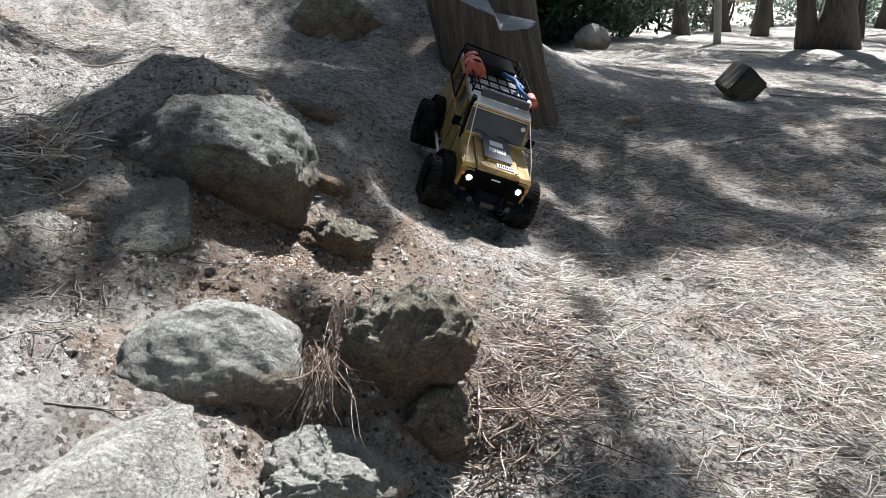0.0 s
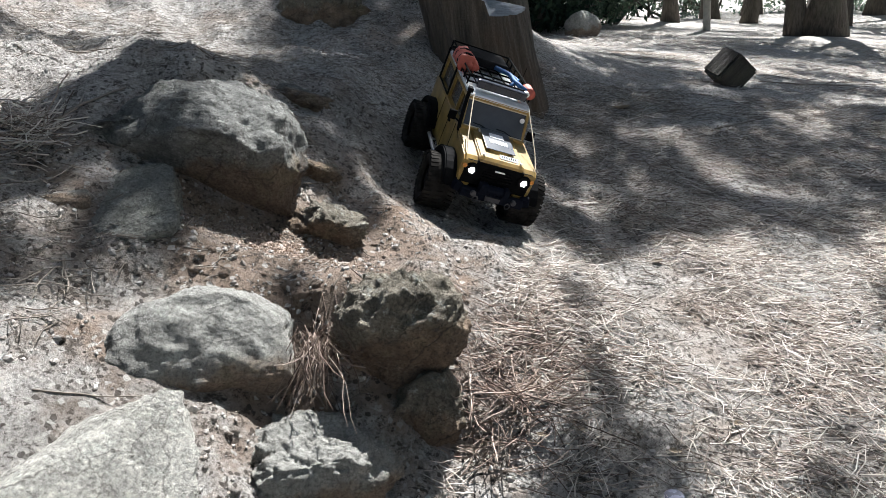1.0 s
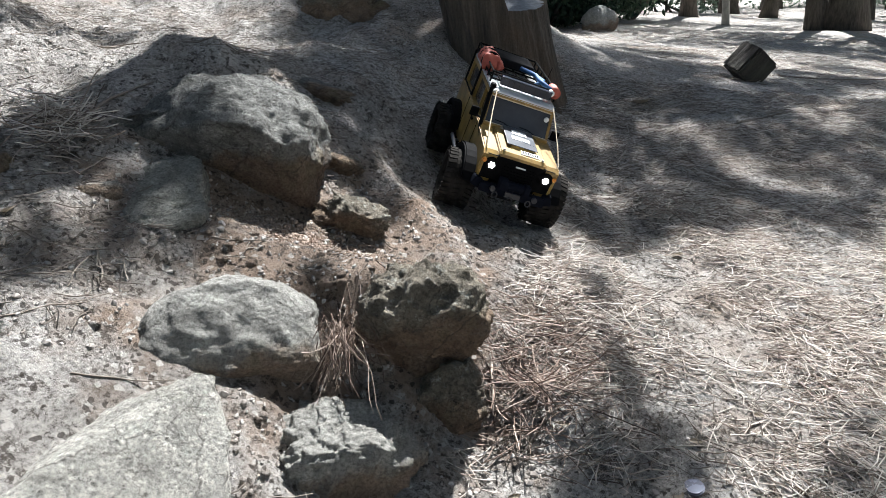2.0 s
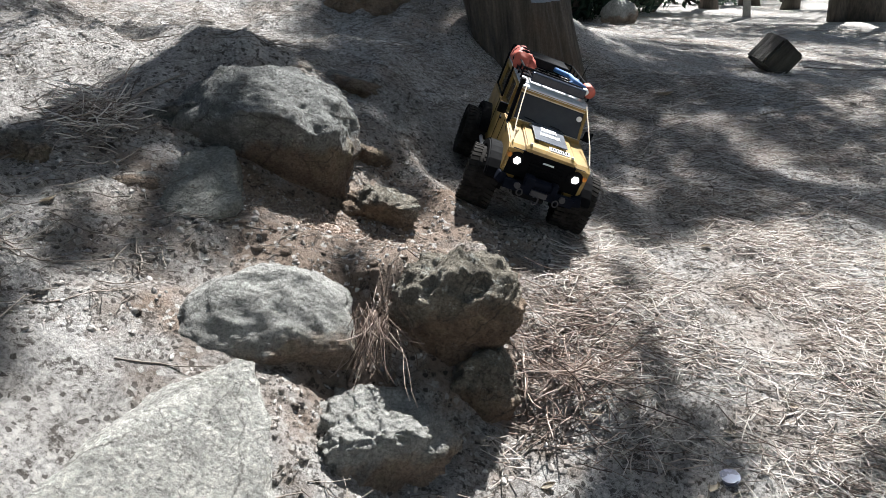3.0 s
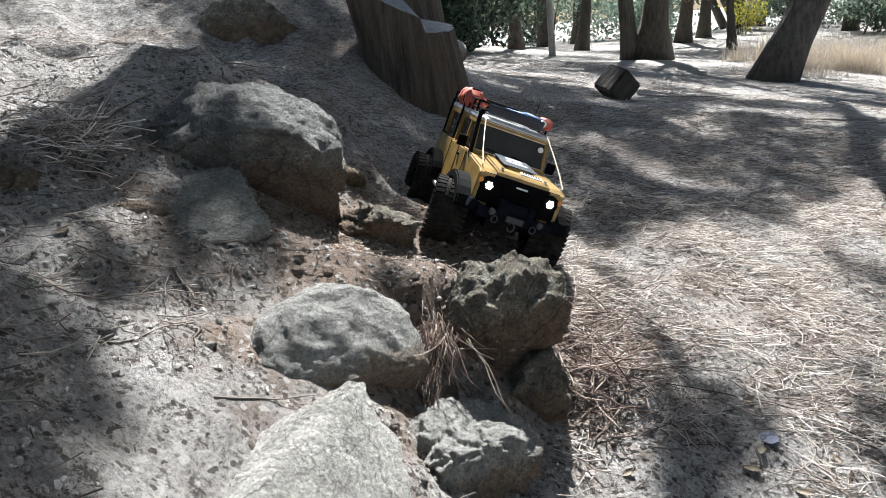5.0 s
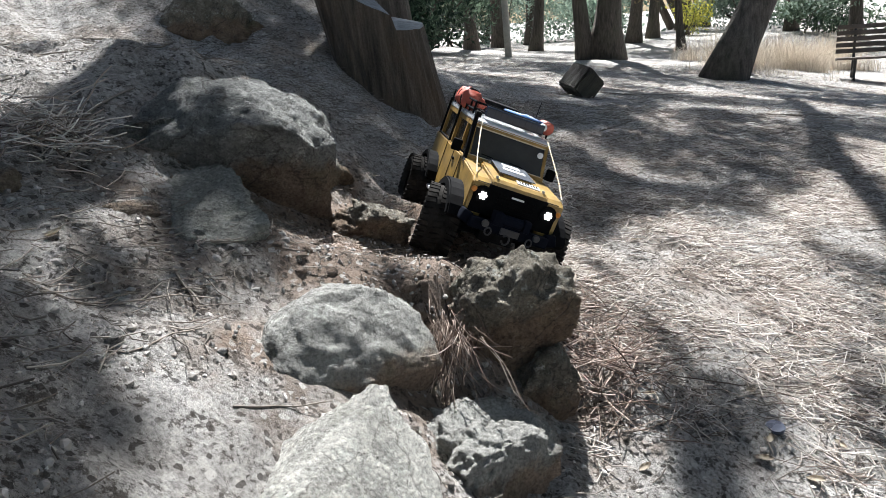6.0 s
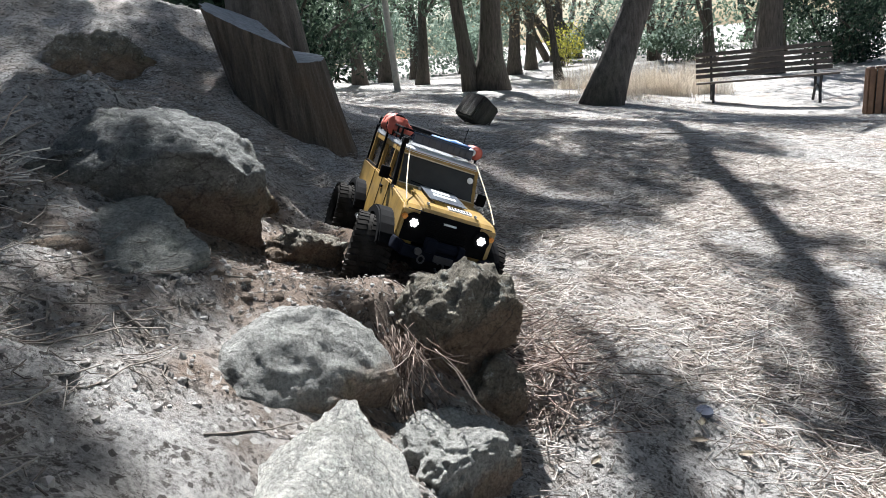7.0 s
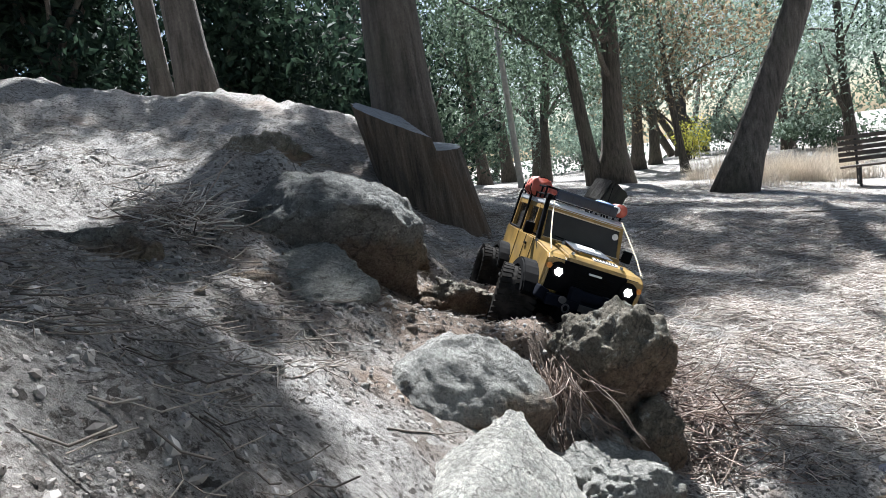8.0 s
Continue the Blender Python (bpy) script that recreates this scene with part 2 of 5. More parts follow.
LEAF_BROWN = leaf_material("brown_leaves", (0.16, 0.12, 0.075), (0.32, 0.26, 0.17), 0.5)
FLOWER = leaf_material("yellow_blossom", (0.16, 0.18, 0.04), (0.55, 0.50, 0.10), 0.4)
STRAW = island_material("dry_needles", [(0.0, (0.06, 0.042, 0.032)), (0.25, (0.24, 0.19, 0.155)), (0.6, (0.46, 0.405, 0.355)), (1.0, (0.74, 0.70, 0.64))])
STRAW_RED = island_material("reddish_needles", [(0.0, (0.05, 0.032, 0.024)), (0.5, (0.17, 0.115, 0.088)), (1.0, (0.46, 0.37, 0.31))])
GRASS_DRY = island_material("dry_grass", [(0.0, (0.48, 0.41, 0.32)), (0.6, (0.68, 0.60, 0.50)), (1.0, (0.84, 0.78, 0.68))])
PEBBLE = island_material("gravel", [(0.0, (0.20, 0.175, 0.155)), (0.5, (0.31, 0.285, 0.26)), (0.9, (0.41, 0.385, 0.355)), (1.0, (0.47, 0.45, 0.42))], 0.9)
TWIG = island_material("dead_twigs", [(0.0, (0.10, 0.08, 0.065)), (0.6, (0.20, 0.17, 0.142)), (1.0, (0.32, 0.285, 0.245))], 0.9)


# ---- builders ----
def part(name, bm, mat, parent=None, label="", smooth=False):
    """Links a bmesh as one mesh object, under a thing or a part if one is given."""
    me = bpy.data.meshes.new(name)
    bm.to_mesh(me)
    bm.free()
    me.materials.append(mat)
    if smooth:
        me.polygons.foreach_set("use_smooth", np.ones(len(me.polygons), bool))
    ob = new(name, me)
    ob.parent = parent
    if label:
        tagged(ob, label)
    return ob


def solid(name, me, mat, parent=None):
    me.materials.append(mat)
    ob = new(name, me)
    ob.parent = parent
    return ob


def tube_np(pts, radii, sides=8, wobble=0.0, seed=0):
    """Points and quads of a tapered, slightly uneven tube along a line of points, ends closed by pinching."""
    pts, radii = np.asarray(pts, float), np.asarray(radii, float)
    tang = np.gradient(pts, axis=0)
    tang /= np.linalg.norm(tang, axis=1)[:, None] + 1e-9
    ref = np.array([0.31, 0.95, 0.05]) if abs(tang[0][2]) > 0.7 else np.array([0.05, 0.1, 1.0])
    u = np.cross(tang, ref)
    u /= np.linalg.norm(u, axis=1)[:, None] + 1e-9
    v = np.cross(tang, u)
    a = np.arange(sides) / sides * 2 * np.pi
    rr = radii[:, None] * (1 + wobble * vnoise(np.cos(a)[None] * 2.2 + 9 + 0 * radii[:, None], np.sin(a)[None] * 2.2 + np.arange(len(pts))[:, None] * 0.23, seed))
    ring = pts[:, None] + rr[..., None] * (np.cos(a)[None, :, None] * u[:, None] + np.sin(a)[None, :, None] * v[:, None])
    ring = np.concatenate([pts[:1, None].repeat(sides, 1), ring, pts[-1:, None].repeat(sides, 1)])
    n = len(ring)
    i, j = np.meshgrid(np.arange(n - 1), np.arange(sides), indexing="ij")
    q = np.stack([i * sides + j, i * sides + (j + 1) % sides, (i + 1) * sides + (j + 1) % sides, (i + 1) * sides + j], -1).reshape(-1, 4)
    return ring.reshape(-1, 3), q


def joined(pieces):
    vs, fs, off = [], [], 0
    for v, f in pieces:
        vs.append(v)
        fs.append(f + off)
        off += len(v)
    return np.concatenate(vs), np.concatenate(fs)


def leaves_np(centres, size, rng, droop=0.3, slim=0.45):
    """One small folded leaf at each centre, turned at random: points and quads."""
    n = len(centres)
    d = rng.normal(size=(n, 3))
    d[:, 2] -= droop
    d /= np.linalg.norm(d, axis=1)[:, None]
    s = np.cross(d, rng.normal(size=(n, 3)))
    s /= np.linalg.norm(s, axis=1)[:, None]
    up = np.cross(d, s)
    L = size * rng.uniform(0.6, 1.35, n)[:, None]
    w = slim * L * 0.5
    p0, p2 = centres - d * L / 2, centres + d * L / 2
    l, r = centres + s * w + up * w * 0.3, centres - s * w + up * w * 0.3
    v = np.stack([p0, l, p2, r], 1).reshape(-1, 3)
    return v, np.arange(4 * n).reshape(-1, 4)


def clump_points(rng, centre, radius, n, flat=0.7):
    """Points thick towards the outside of an uneven ball."""
    d = rng.normal(size=(n, 3))
    d /= np.linalg.norm(d, axis=1)[:, None]
    r = radius * rng.uniform(0.15, 1.0, n) ** 0.5 * (1 + 0.35 * vnoise(d[:, 0] * 2 + centre[0] * 7, d[:, 1] * 2 + d[:, 2] * 2, 3))
    return np.asarray(centre) + d * r[:, None] * np.array([1, 1, flat])


def limb(rng, start, direction, length, bend=0.25, steps=6):
    pts, p, d = [np.array(start, float)], np.array(start, float), np.array(direction, float)
    d /= np.linalg.norm(d)
    for _ in range(steps):
        d = d + rng.normal(size=3) * bend * 0.5
        d /= np.linalg.norm(d)
        p = p + d * length / steps
        pts.append(p.copy())
    return np.array(pts)


def tree(seed, x, y, height, radius, lean, leaf, bark, crown_from=0.45, spread=1.6, clumps=10, per=350, size=0.09, forks=4, twigs=True, label="", sink=0.08, fork_at=0.35, flare=1.5):
    """A tree: tapered trunk with flared foot, limbs, and a crown of leaf clumps at their ends."""
    rng = np.random.default_rng(seed)
    z0 = float(ground_z(x, y)) - sink
    base = np.array([x, y, z0])
    top = np.array([x + lean[0] * height, y + lean[1] * height, z0 + height])
    n = 12
    s = np.linspace(0, 1, n)
    line = base + (top - base) * s[:, None] + np.stack([vnoise(s * 3, s * 0 + seed, 1), vnoise(s * 3, s * 0 + seed, 2), 0 * s], 1) * 0.035 * height * (s * (1.2 - s))[:, None]
    rad = radius * (1 - 0.72 * s) + radius * (flare - 1) * np.exp(-s * height / (2.2 * radius))
    wood = [tube_np(line, rad, 14, 0.22, seed)]
    ends = []
    for k in range(forks):
        f = fork_at + (0.9 - fork_at) * (k + rng.uniform(0, 0.8)) / forks
        p = line[0] + (line[-1] - line[0]) * f
        idx = min(n - 1, int(f * (n - 1)))
        a = rng.uniform(0, 2 * np.pi)
        ln = height * rng.uniform(0.28, 0.5)
        pts = limb(rng, line[idx], (math.cos(a), math.sin(a), rng.uniform(0.5, 1.2)), ln)
        r0 = rad[idx] * rng.uniform(0.35, 0.6)
        wood.append(tube_np(pts, np.linspace(r0, r0 * 0.2, len(pts)), 8, 0.15, seed + k))
        ends += [pts[-1], pts[-3]]
        if twigs:
            for q in range(3):
                tw = limb(rng, pts[2 + q], rng.normal(size=3) + (0, 0, 0.5), ln * 0.5, 0.35, 5)
                wood.append(tube_np(tw, np.linspace(r0 * 0.3, r0 * 0.06, len(tw)), 5))
                ends.append(tw[-1])
    thing = solid("tree", mesh_np("tree_frame", *joined(wood[:1])), bark)
    thing.name = "tree"
    step = 4 if twigs else 1
    for k in range(1, len(wood), step):
        solid("limb", mesh_np("limb", *joined(wood[k:k + step])), bark, thing)
    cs = []
    for k in range(clumps):
        if k < len(ends):
            c = ends[k]
        else:
            a = rng.uniform(0, 2 * np.pi)
            c = line[-1] + np.array([math.cos(a), math.sin(a), 0]) * rng.uniform(0, spread) + (0, 0, rng.uniform(crown_from - 1, 0.15) * height * 0.5)
        cs.append(clump_points(rng, c, spread * rng.uniform(0.35, 0.6), per, 0.7))
    if cs:
        solid("crown", mesh_np("crown", *leaves_np(np.concatenate(cs), size, rng), smooth=False), leaf, thing)
    tagged(thing, label or "woodland tree with rough bark and leafy crown", "tree", "trees of the wood")
    return thing


def shrub(seed, x, y, rx, h, leaf, n, size, label, group="undergrowth", name="shrub", stem=True):
    rng = np.random.default_rng(seed)
    z0 = float(ground_z(x, y)) - 0.03
    stems = []
    for k in range(5):
        pts = limb(rng, (x + rng.uniform(-0.2, 0.2) * rx, y + rng.uniform(-0.2, 0.2) * rx, z0), (rng.normal() * 0.5, rng.normal() * 0.5, 1.2), h * rng.uniform(0.6, 0.95))
        stems.append(tube_np(pts, np.linspace(0.02, 0.005, len(pts)) * max(0.6, h), 5))
    thing = solid(name, mesh_np(name, *joined(stems)), BARK_DARK)
    cs = []
    for k in range(9):
        a, r = rng.uniform(0, 2 * np.pi), rx * rng.uniform(0, 0.75)
        cz = z0 + h * rng.uniform(0.15, 0.85)
        cs.append(clump_points(rng, (x + math.cos(a) * r, y + math.sin(a) * r, cz), rx * rng.uniform(0.35, 0.6), n // 9, h / max(rx, 0.1) * 0.6))
    pts = np.concatenate(cs)
    pts = pts[pts[:, 2] > z0 + 0.05]
    solid("foliage", mesh_np("foliage", *leaves_np(pts, size, rng), smooth=False), leaf, thing)
    return tagged(thing, label, "shrub", group)


def plane_cuts(centre, size, planes):
    """Cut planes for an unturned rock, each from a normal and a point in the world."""
    cuts = []
    for n, p in planes:
        m = [a * b / 2 for a, b in zip(n, size)]
        k = math.sqrt(sum(a * a for a in m))
        cuts.append((*m, sum(a * (b - c) for a, b, c in zip(n, p, centre)) / k))
    return cuts


def rock(seed, label, centre, size, turn, mat, cuts=(), lumps=0.16, rough=0.05, sub=5, pits=0.1, passes=1, keep=0.92, name="rock", group="stones of the bank"):
    """A stone: a ball flattened by cut planes in its own space, then worn by noise at three scales."""
    bm = bmesh.new()
    bmesh.ops.create_icosphere(bm, subdivisions=sub, radius=1.0)
    co = np.array([v.co[:] for v in bm.verts])
    for nx, ny, nz, dist in list(cuts) * passes:
        nn = np.array([nx, ny, nz], float)
        nn /= np.linalg.norm(nn)
        over = co @ nn - dist
        co = co - np.where(over > 0, over * keep, 0)[:, None] * nn
    off = Vector((seed * 3.7, seed * 1.3, -seed * 2.1))
    out = []
    scale = np.array(size) / 2
    mean = float(scale.mean())
    for p in co:
        v = Vector(p * scale / mean)
        n1 = noise.fractal(v * 1.1 + off, 0.9, 2.0, 3)
        n2 = noise.fractal(v * 4.0 + off, 0.8, 2.1, 4)
        n3 = abs(noise.noise(v * 2.3 + off * 2))
        hole = max(0.0, 0.36 - noise.voronoi(v * 2.6 + off)[0][0])
        knob = noise.fractal(v * 9.0 + off, 0.7, 2.1, 4)
        out.append(1 + lumps * n1 + rough * n2 - rough * 1.2 * n3 - pits * hole * 2.0 + 0.55 * rough * knob - 0.5 * pits * max(0.0, 0.30 - noise.voronoi(v * 6.5 + off)[0][0]))
    co = co * np.array(out)[:, None] * scale
    for v, p in zip(bm.verts, co):
        v.co = p
    ob = part(name, bm, mat, smooth=True)
    ob.matrix_basis = pose(*centre, *turn)
    return tagged(ob, label, "rock", group)


# ---- ground ----
def axis_lines(lo, hi, a, b, step, growth):
    """Grid lines: even between a and b, ever wider outside."""
    mid = list(np.arange(a, b, step))
    right, s = [b], step
    while right[-1] < hi:
        s *= growth
        right.append(right[-1] + s)
    left, s = [a], step
    while left[-1] > lo:
        s *= growth
        left.append(left[-1] - s)
    return np.array(left[:0:-1] + mid + right)


def build_ground():
    xs, ys = axis_lines(-150, 220, -1.6, 1.9, 0.0115, 1.07), axis_lines(-80, 300, 0.3, 3.4, 0.0115, 1.07)
    gx, gy = np.meshgrid(xs, ys, indexing="ij")
    gz = ground_z(gx, gy)
    nx, ny = gx.shape
    i, j = np.meshgrid(np.arange(nx - 1), np.arange(ny - 1), indexing="ij")
    q = np.stack([i * ny + j, (i + 1) * ny + j, (i + 1) * ny + j + 1, i * ny + j + 1], -1).reshape(-1, 4)
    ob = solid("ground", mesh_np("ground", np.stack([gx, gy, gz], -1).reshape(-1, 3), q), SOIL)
    tagged(ob, "dry sandy woodland soil with litter, rising to a bank", "ground", "", "structure")


build_ground()

# ---- stones of the bank ----
rock(1, "large grey boulder with rough top and brown underside", (-0.488, 1.405, 0.530), (0.39, 0.42, 0.37), (4, 12, -12), STONE_GREY, [(0.15, -0.93, -0.42, 0.30), (0.05, -0.25, 1.0, 0.84), (0.9, -0.6, -0.1, 0.80)], 0.15, 0.055, 6, 0.02)
rock(2, "grey boulder leaning against the large one on the bank", (-0.640, 1.40, 0.565), (0.32, 0.34, 0.29), (-6, -8, 20), STONE_GREY, [(-0.1, -0.93, -0.35, 0.34), (0, -0.15, 1, 0.68)], 0.13, 0.07, 6, 0.03)
rock(3, "tilted grey-green slab stone below the large boulder", (-0.545, 1.185, 0.503), (0.19, 0.25, 0.19), (-8, 8, 12), STONE_GREEN, [(-0.1, -0.62, 0.75, 0.42), (1, 0.1, 0.15, 0.62), (-1, 0.1, 0.1, 0.72), (0, 1, 0.2, 0.6)], 0.10, 0.07, 5)
rock(4, "small angular brown stone beside the lane", (-0.240, 1.345, 0.400), (0.175, 0.13, 0.125), (5, 22, -8), STONE_BROWN, [(0.15, -1, -0.35, 0.42), (0.1, 0.1, 1, 0.5), (1, -0.3, 0, 0.7), (-0.8, -0.5, 0.5, 0.6)], 0.26, 0.15, 5, 0.2)
rock(5, "smooth pale grey stone with a hollow, half buried", (-0.398, 0.945, 0.310), (0.34, 0.25, 0.25), (0, 15, 18), STONE_PALE, [(0.1, -0.9, -0.5, 0.50), (0.0, -0.80, 0.62, 0.60), (1, -0.1, 0.1, 0.76)], 0.10, 0.035, 6, 0.03)
rock(6, "knobby pitted brown stone overhanging the edge", (-0.092, 1.03, 0.300), (0.225, 0.22, 0.23), (0, 8, 10), STONE_BROWN, [(-0.2, -0.95, -0.45, 0.55), (0.1, 0.3, 1, 0.85)], 0.20, 0.08, 6, 0.14)
SLAB_AT, SLAB_SIZE = (-0.50, 0.60, 0.24), (0.50, 0.60, 0.60)
rock(7, "pale block of stone with a broken upright face", SLAB_AT, SLAB_SIZE, (0, 0, 0), STONE_SLAB, plane_cuts(SLAB_AT, SLAB_SIZE, [((0.53, -0.49, 0.69), (-0.386, 0.780, 0.372)), ((1, 0.25, 0), (-0.352, 0.72, 0.30)), ((-0.32, 0.94, 0.1), (-0.386, 0.780, 0.372)), ((-0.25, 0.1, 1), (-0.386, 0.78, 0.374)), ((-1, 0.25, 0.3), (-0.53, 0.64, 0.38))]), 0.012, 0.055, 6, 0.05, 5, 1.0)
rock(8, "pitted grey-brown stone at the foot of the edge", (-0.240, 0.83, 0.165), (0.24, 0.19, 0.18), (10, 12, 14), STONE_PALE, [(0.1, -1, 0.3, 0.6), (0, 0, 1, 0.75)], 0.22, 0.10, 6, 0.07)
rock(9, "dark knobby stone low under the overhang", (-0.060, 0.985, 0.160), (0.135, 0.13, 0.15), (0, 10, -15), STONE_BROWN, [(0.1, -1, 0.2, 0.6)], 0.22, 0.08, 5, 0.2)
rock(10, "grey boulder at the top of the terrace", (-0.955, 1.11, 0.600), (0.36, 0.24, 0.24), (0, 4, 12), STONE_GREY, [(0.2, -1, 0.1, 0.6), (0, 0.1, 1, 0.6)], 0.15, 0.07, 6)
rock(11, "dark earthy boulder near the crest of the bank", (-0.45, 3.28, 0.85), (0.40, 0.34, 0.28), (0, 10, 0), STONE_BROWN, [(0.1, -1, 0.3, 0.6)], 0.2, 0.09, 5)
rock(13, "small dark stone on the terrace", (-0.70, 1.055, 0.515), (0.065, 0.05, 0.05), (0, 0, 30), STONE_GREY, [], 0.15, 0.05, 3)
rock(14, "small buried grey stone on the terrace", (-0.68, 1.16, 0.54), (0.14, 0.09, 0.07), (0, 0, -10), STONE_GREY, [(0, 0, 1, 0.7)], 0.15, 0.05, 4)
rock(16, "pale boulder under the trees", (2.05, 8.8, float(ground_z(2.05, 8.8)) + 0.1), (0.5, 0.4, 0.4), (0, 0, 10), STONE_PALE, [], 0.15, 0.05, 4)
rock(17, "flat brown stone set in the bank beside the boulder", (-0.305, 1.56, 0.485), (0.16, 0.14, 0.07), (0, 25, 20), STONE_BROWN, [(0, 0, 1, 0.6)], 0.2, 0.08, 4)
rock(18, "grey stone half buried in the bank above the boulder", (-0.36, 1.95, 0.60), (0.20, 0.16, 0.08), (0, 20, 0), STONE_GREY, [(0, 0, 1, 0.7)], 0.2, 0.08, 4)


# ---- sawn stump, living trunk behind it, sawn log piece ----
def stump():
    rng = np.random.default_rng(4)
    seg, levels = 144, 18
    a = np.arange(seg) / seg * 2 * np.pi
    ridge = 1 + 0.03 * vnoise(np.cos(a) * 18, np.sin(a) * 18, 7) + 0.035 * vnoise(np.cos(a) * 9, np.sin(a) * 9, 8) + 0.05 * vnoise(np.cos(a) * 3, np.sin(a) * 3, 9)
    foot = np.array([0.325, 3.08, 0.28])

    def top_of(u, v):
        return np.where(u < 0.18, 1.04 - 0.135 * (u + 1) / 1.18 + 0.07 * v, 0.82 - 0.03 * u + 0.04 * v)

    def ring(r, s, u, v):
        half = np.stack([0.225 * r * u, 0.17 * r * v], -1)
        z = foot[2] + (top_of(u * r, v * r) - foot[2]) * s
        lean = (z - foot[2]) * np.array([-0.19, 0.02])[:, None]
        widen = 1 + 0.10 * np.exp(-(z - foot[2]) / 0.12)
        return np.stack([foot[0] + half[:, 0] * widen + lean[0], foot[1] + half[:, 1] * widen + lean[1], z], -1)

    rings = [ring(ridge, s, np.cos(a), np.sin(a)) for s in np.linspace(0, 1, levels)]
    rings += [ring(ridge * r, 1.0, np.cos(a), np.sin(a)) for r in (0.93, 0.8, 0.65, 0.5, 0.35, 0.2, 0.05)]
    v = np.concatenate(rings)
    i, j = np.meshgrid(np.arange(len(rings) - 1), np.arange(seg), indexing="ij")
    q = np.stack([i * seg + j, i * seg + (j + 1) % seg, (i + 1) * seg + (j + 1) % seg, (i + 1) * seg + j], -1).reshape(-1, 4)
    n_side = (levels - 1) * seg
    me = mesh_np("stump", v, q[:n_side])
    ob = solid("tree_stump", me, BARK_STUMP)
    solid("sawn_top", mesh_np("sawn_top", v, q[n_side:], False), CUT_WOOD, ob)
    tagged(ob, "weathered brown sawn stump with two cut levels, leaning", "tree stump")


stump()


def log_piece():
    """A short split length of trunk, squared on two sides, with sawn ends."""
    bm = bmesh.new()
    bmesh.ops.create_cube(bm, size=1.0)
    bmesh.ops.bevel(bm, geom=bm.edges[:], offset=0.07, segments=2, affect="EDGES")
    bmesh.ops.subdivide_edges(bm, edges=[e for e in bm.edges if e.calc_length() > 0.4], cuts=7, use_grid_fill=True)
    for v in bm.verts:
        v.co = Vector((v.co.x * 0.18, v.co.y * 0.20, v.co.z * 0.18))
        k = noise.fractal(Vector((v.co.x * 22, v.co.y * 22, v.co.z * 4)), 0.8, 2.0, 3)
        v.co.x, v.co.y = v.co.x * (1 + 0.08 * k), v.co.y * (1 + 0.08 * k)
    ob = part("log_piece", bm, bark_material("old_log", (0.045, 0.037, 0.030), 20.0), smooth=False)
    ob.matrix_basis = pose(1.80, 4.0, 0.345, 14, 42, 14)
    tagged(ob, "short split dark log lying on the slope", "log")


log_piece()


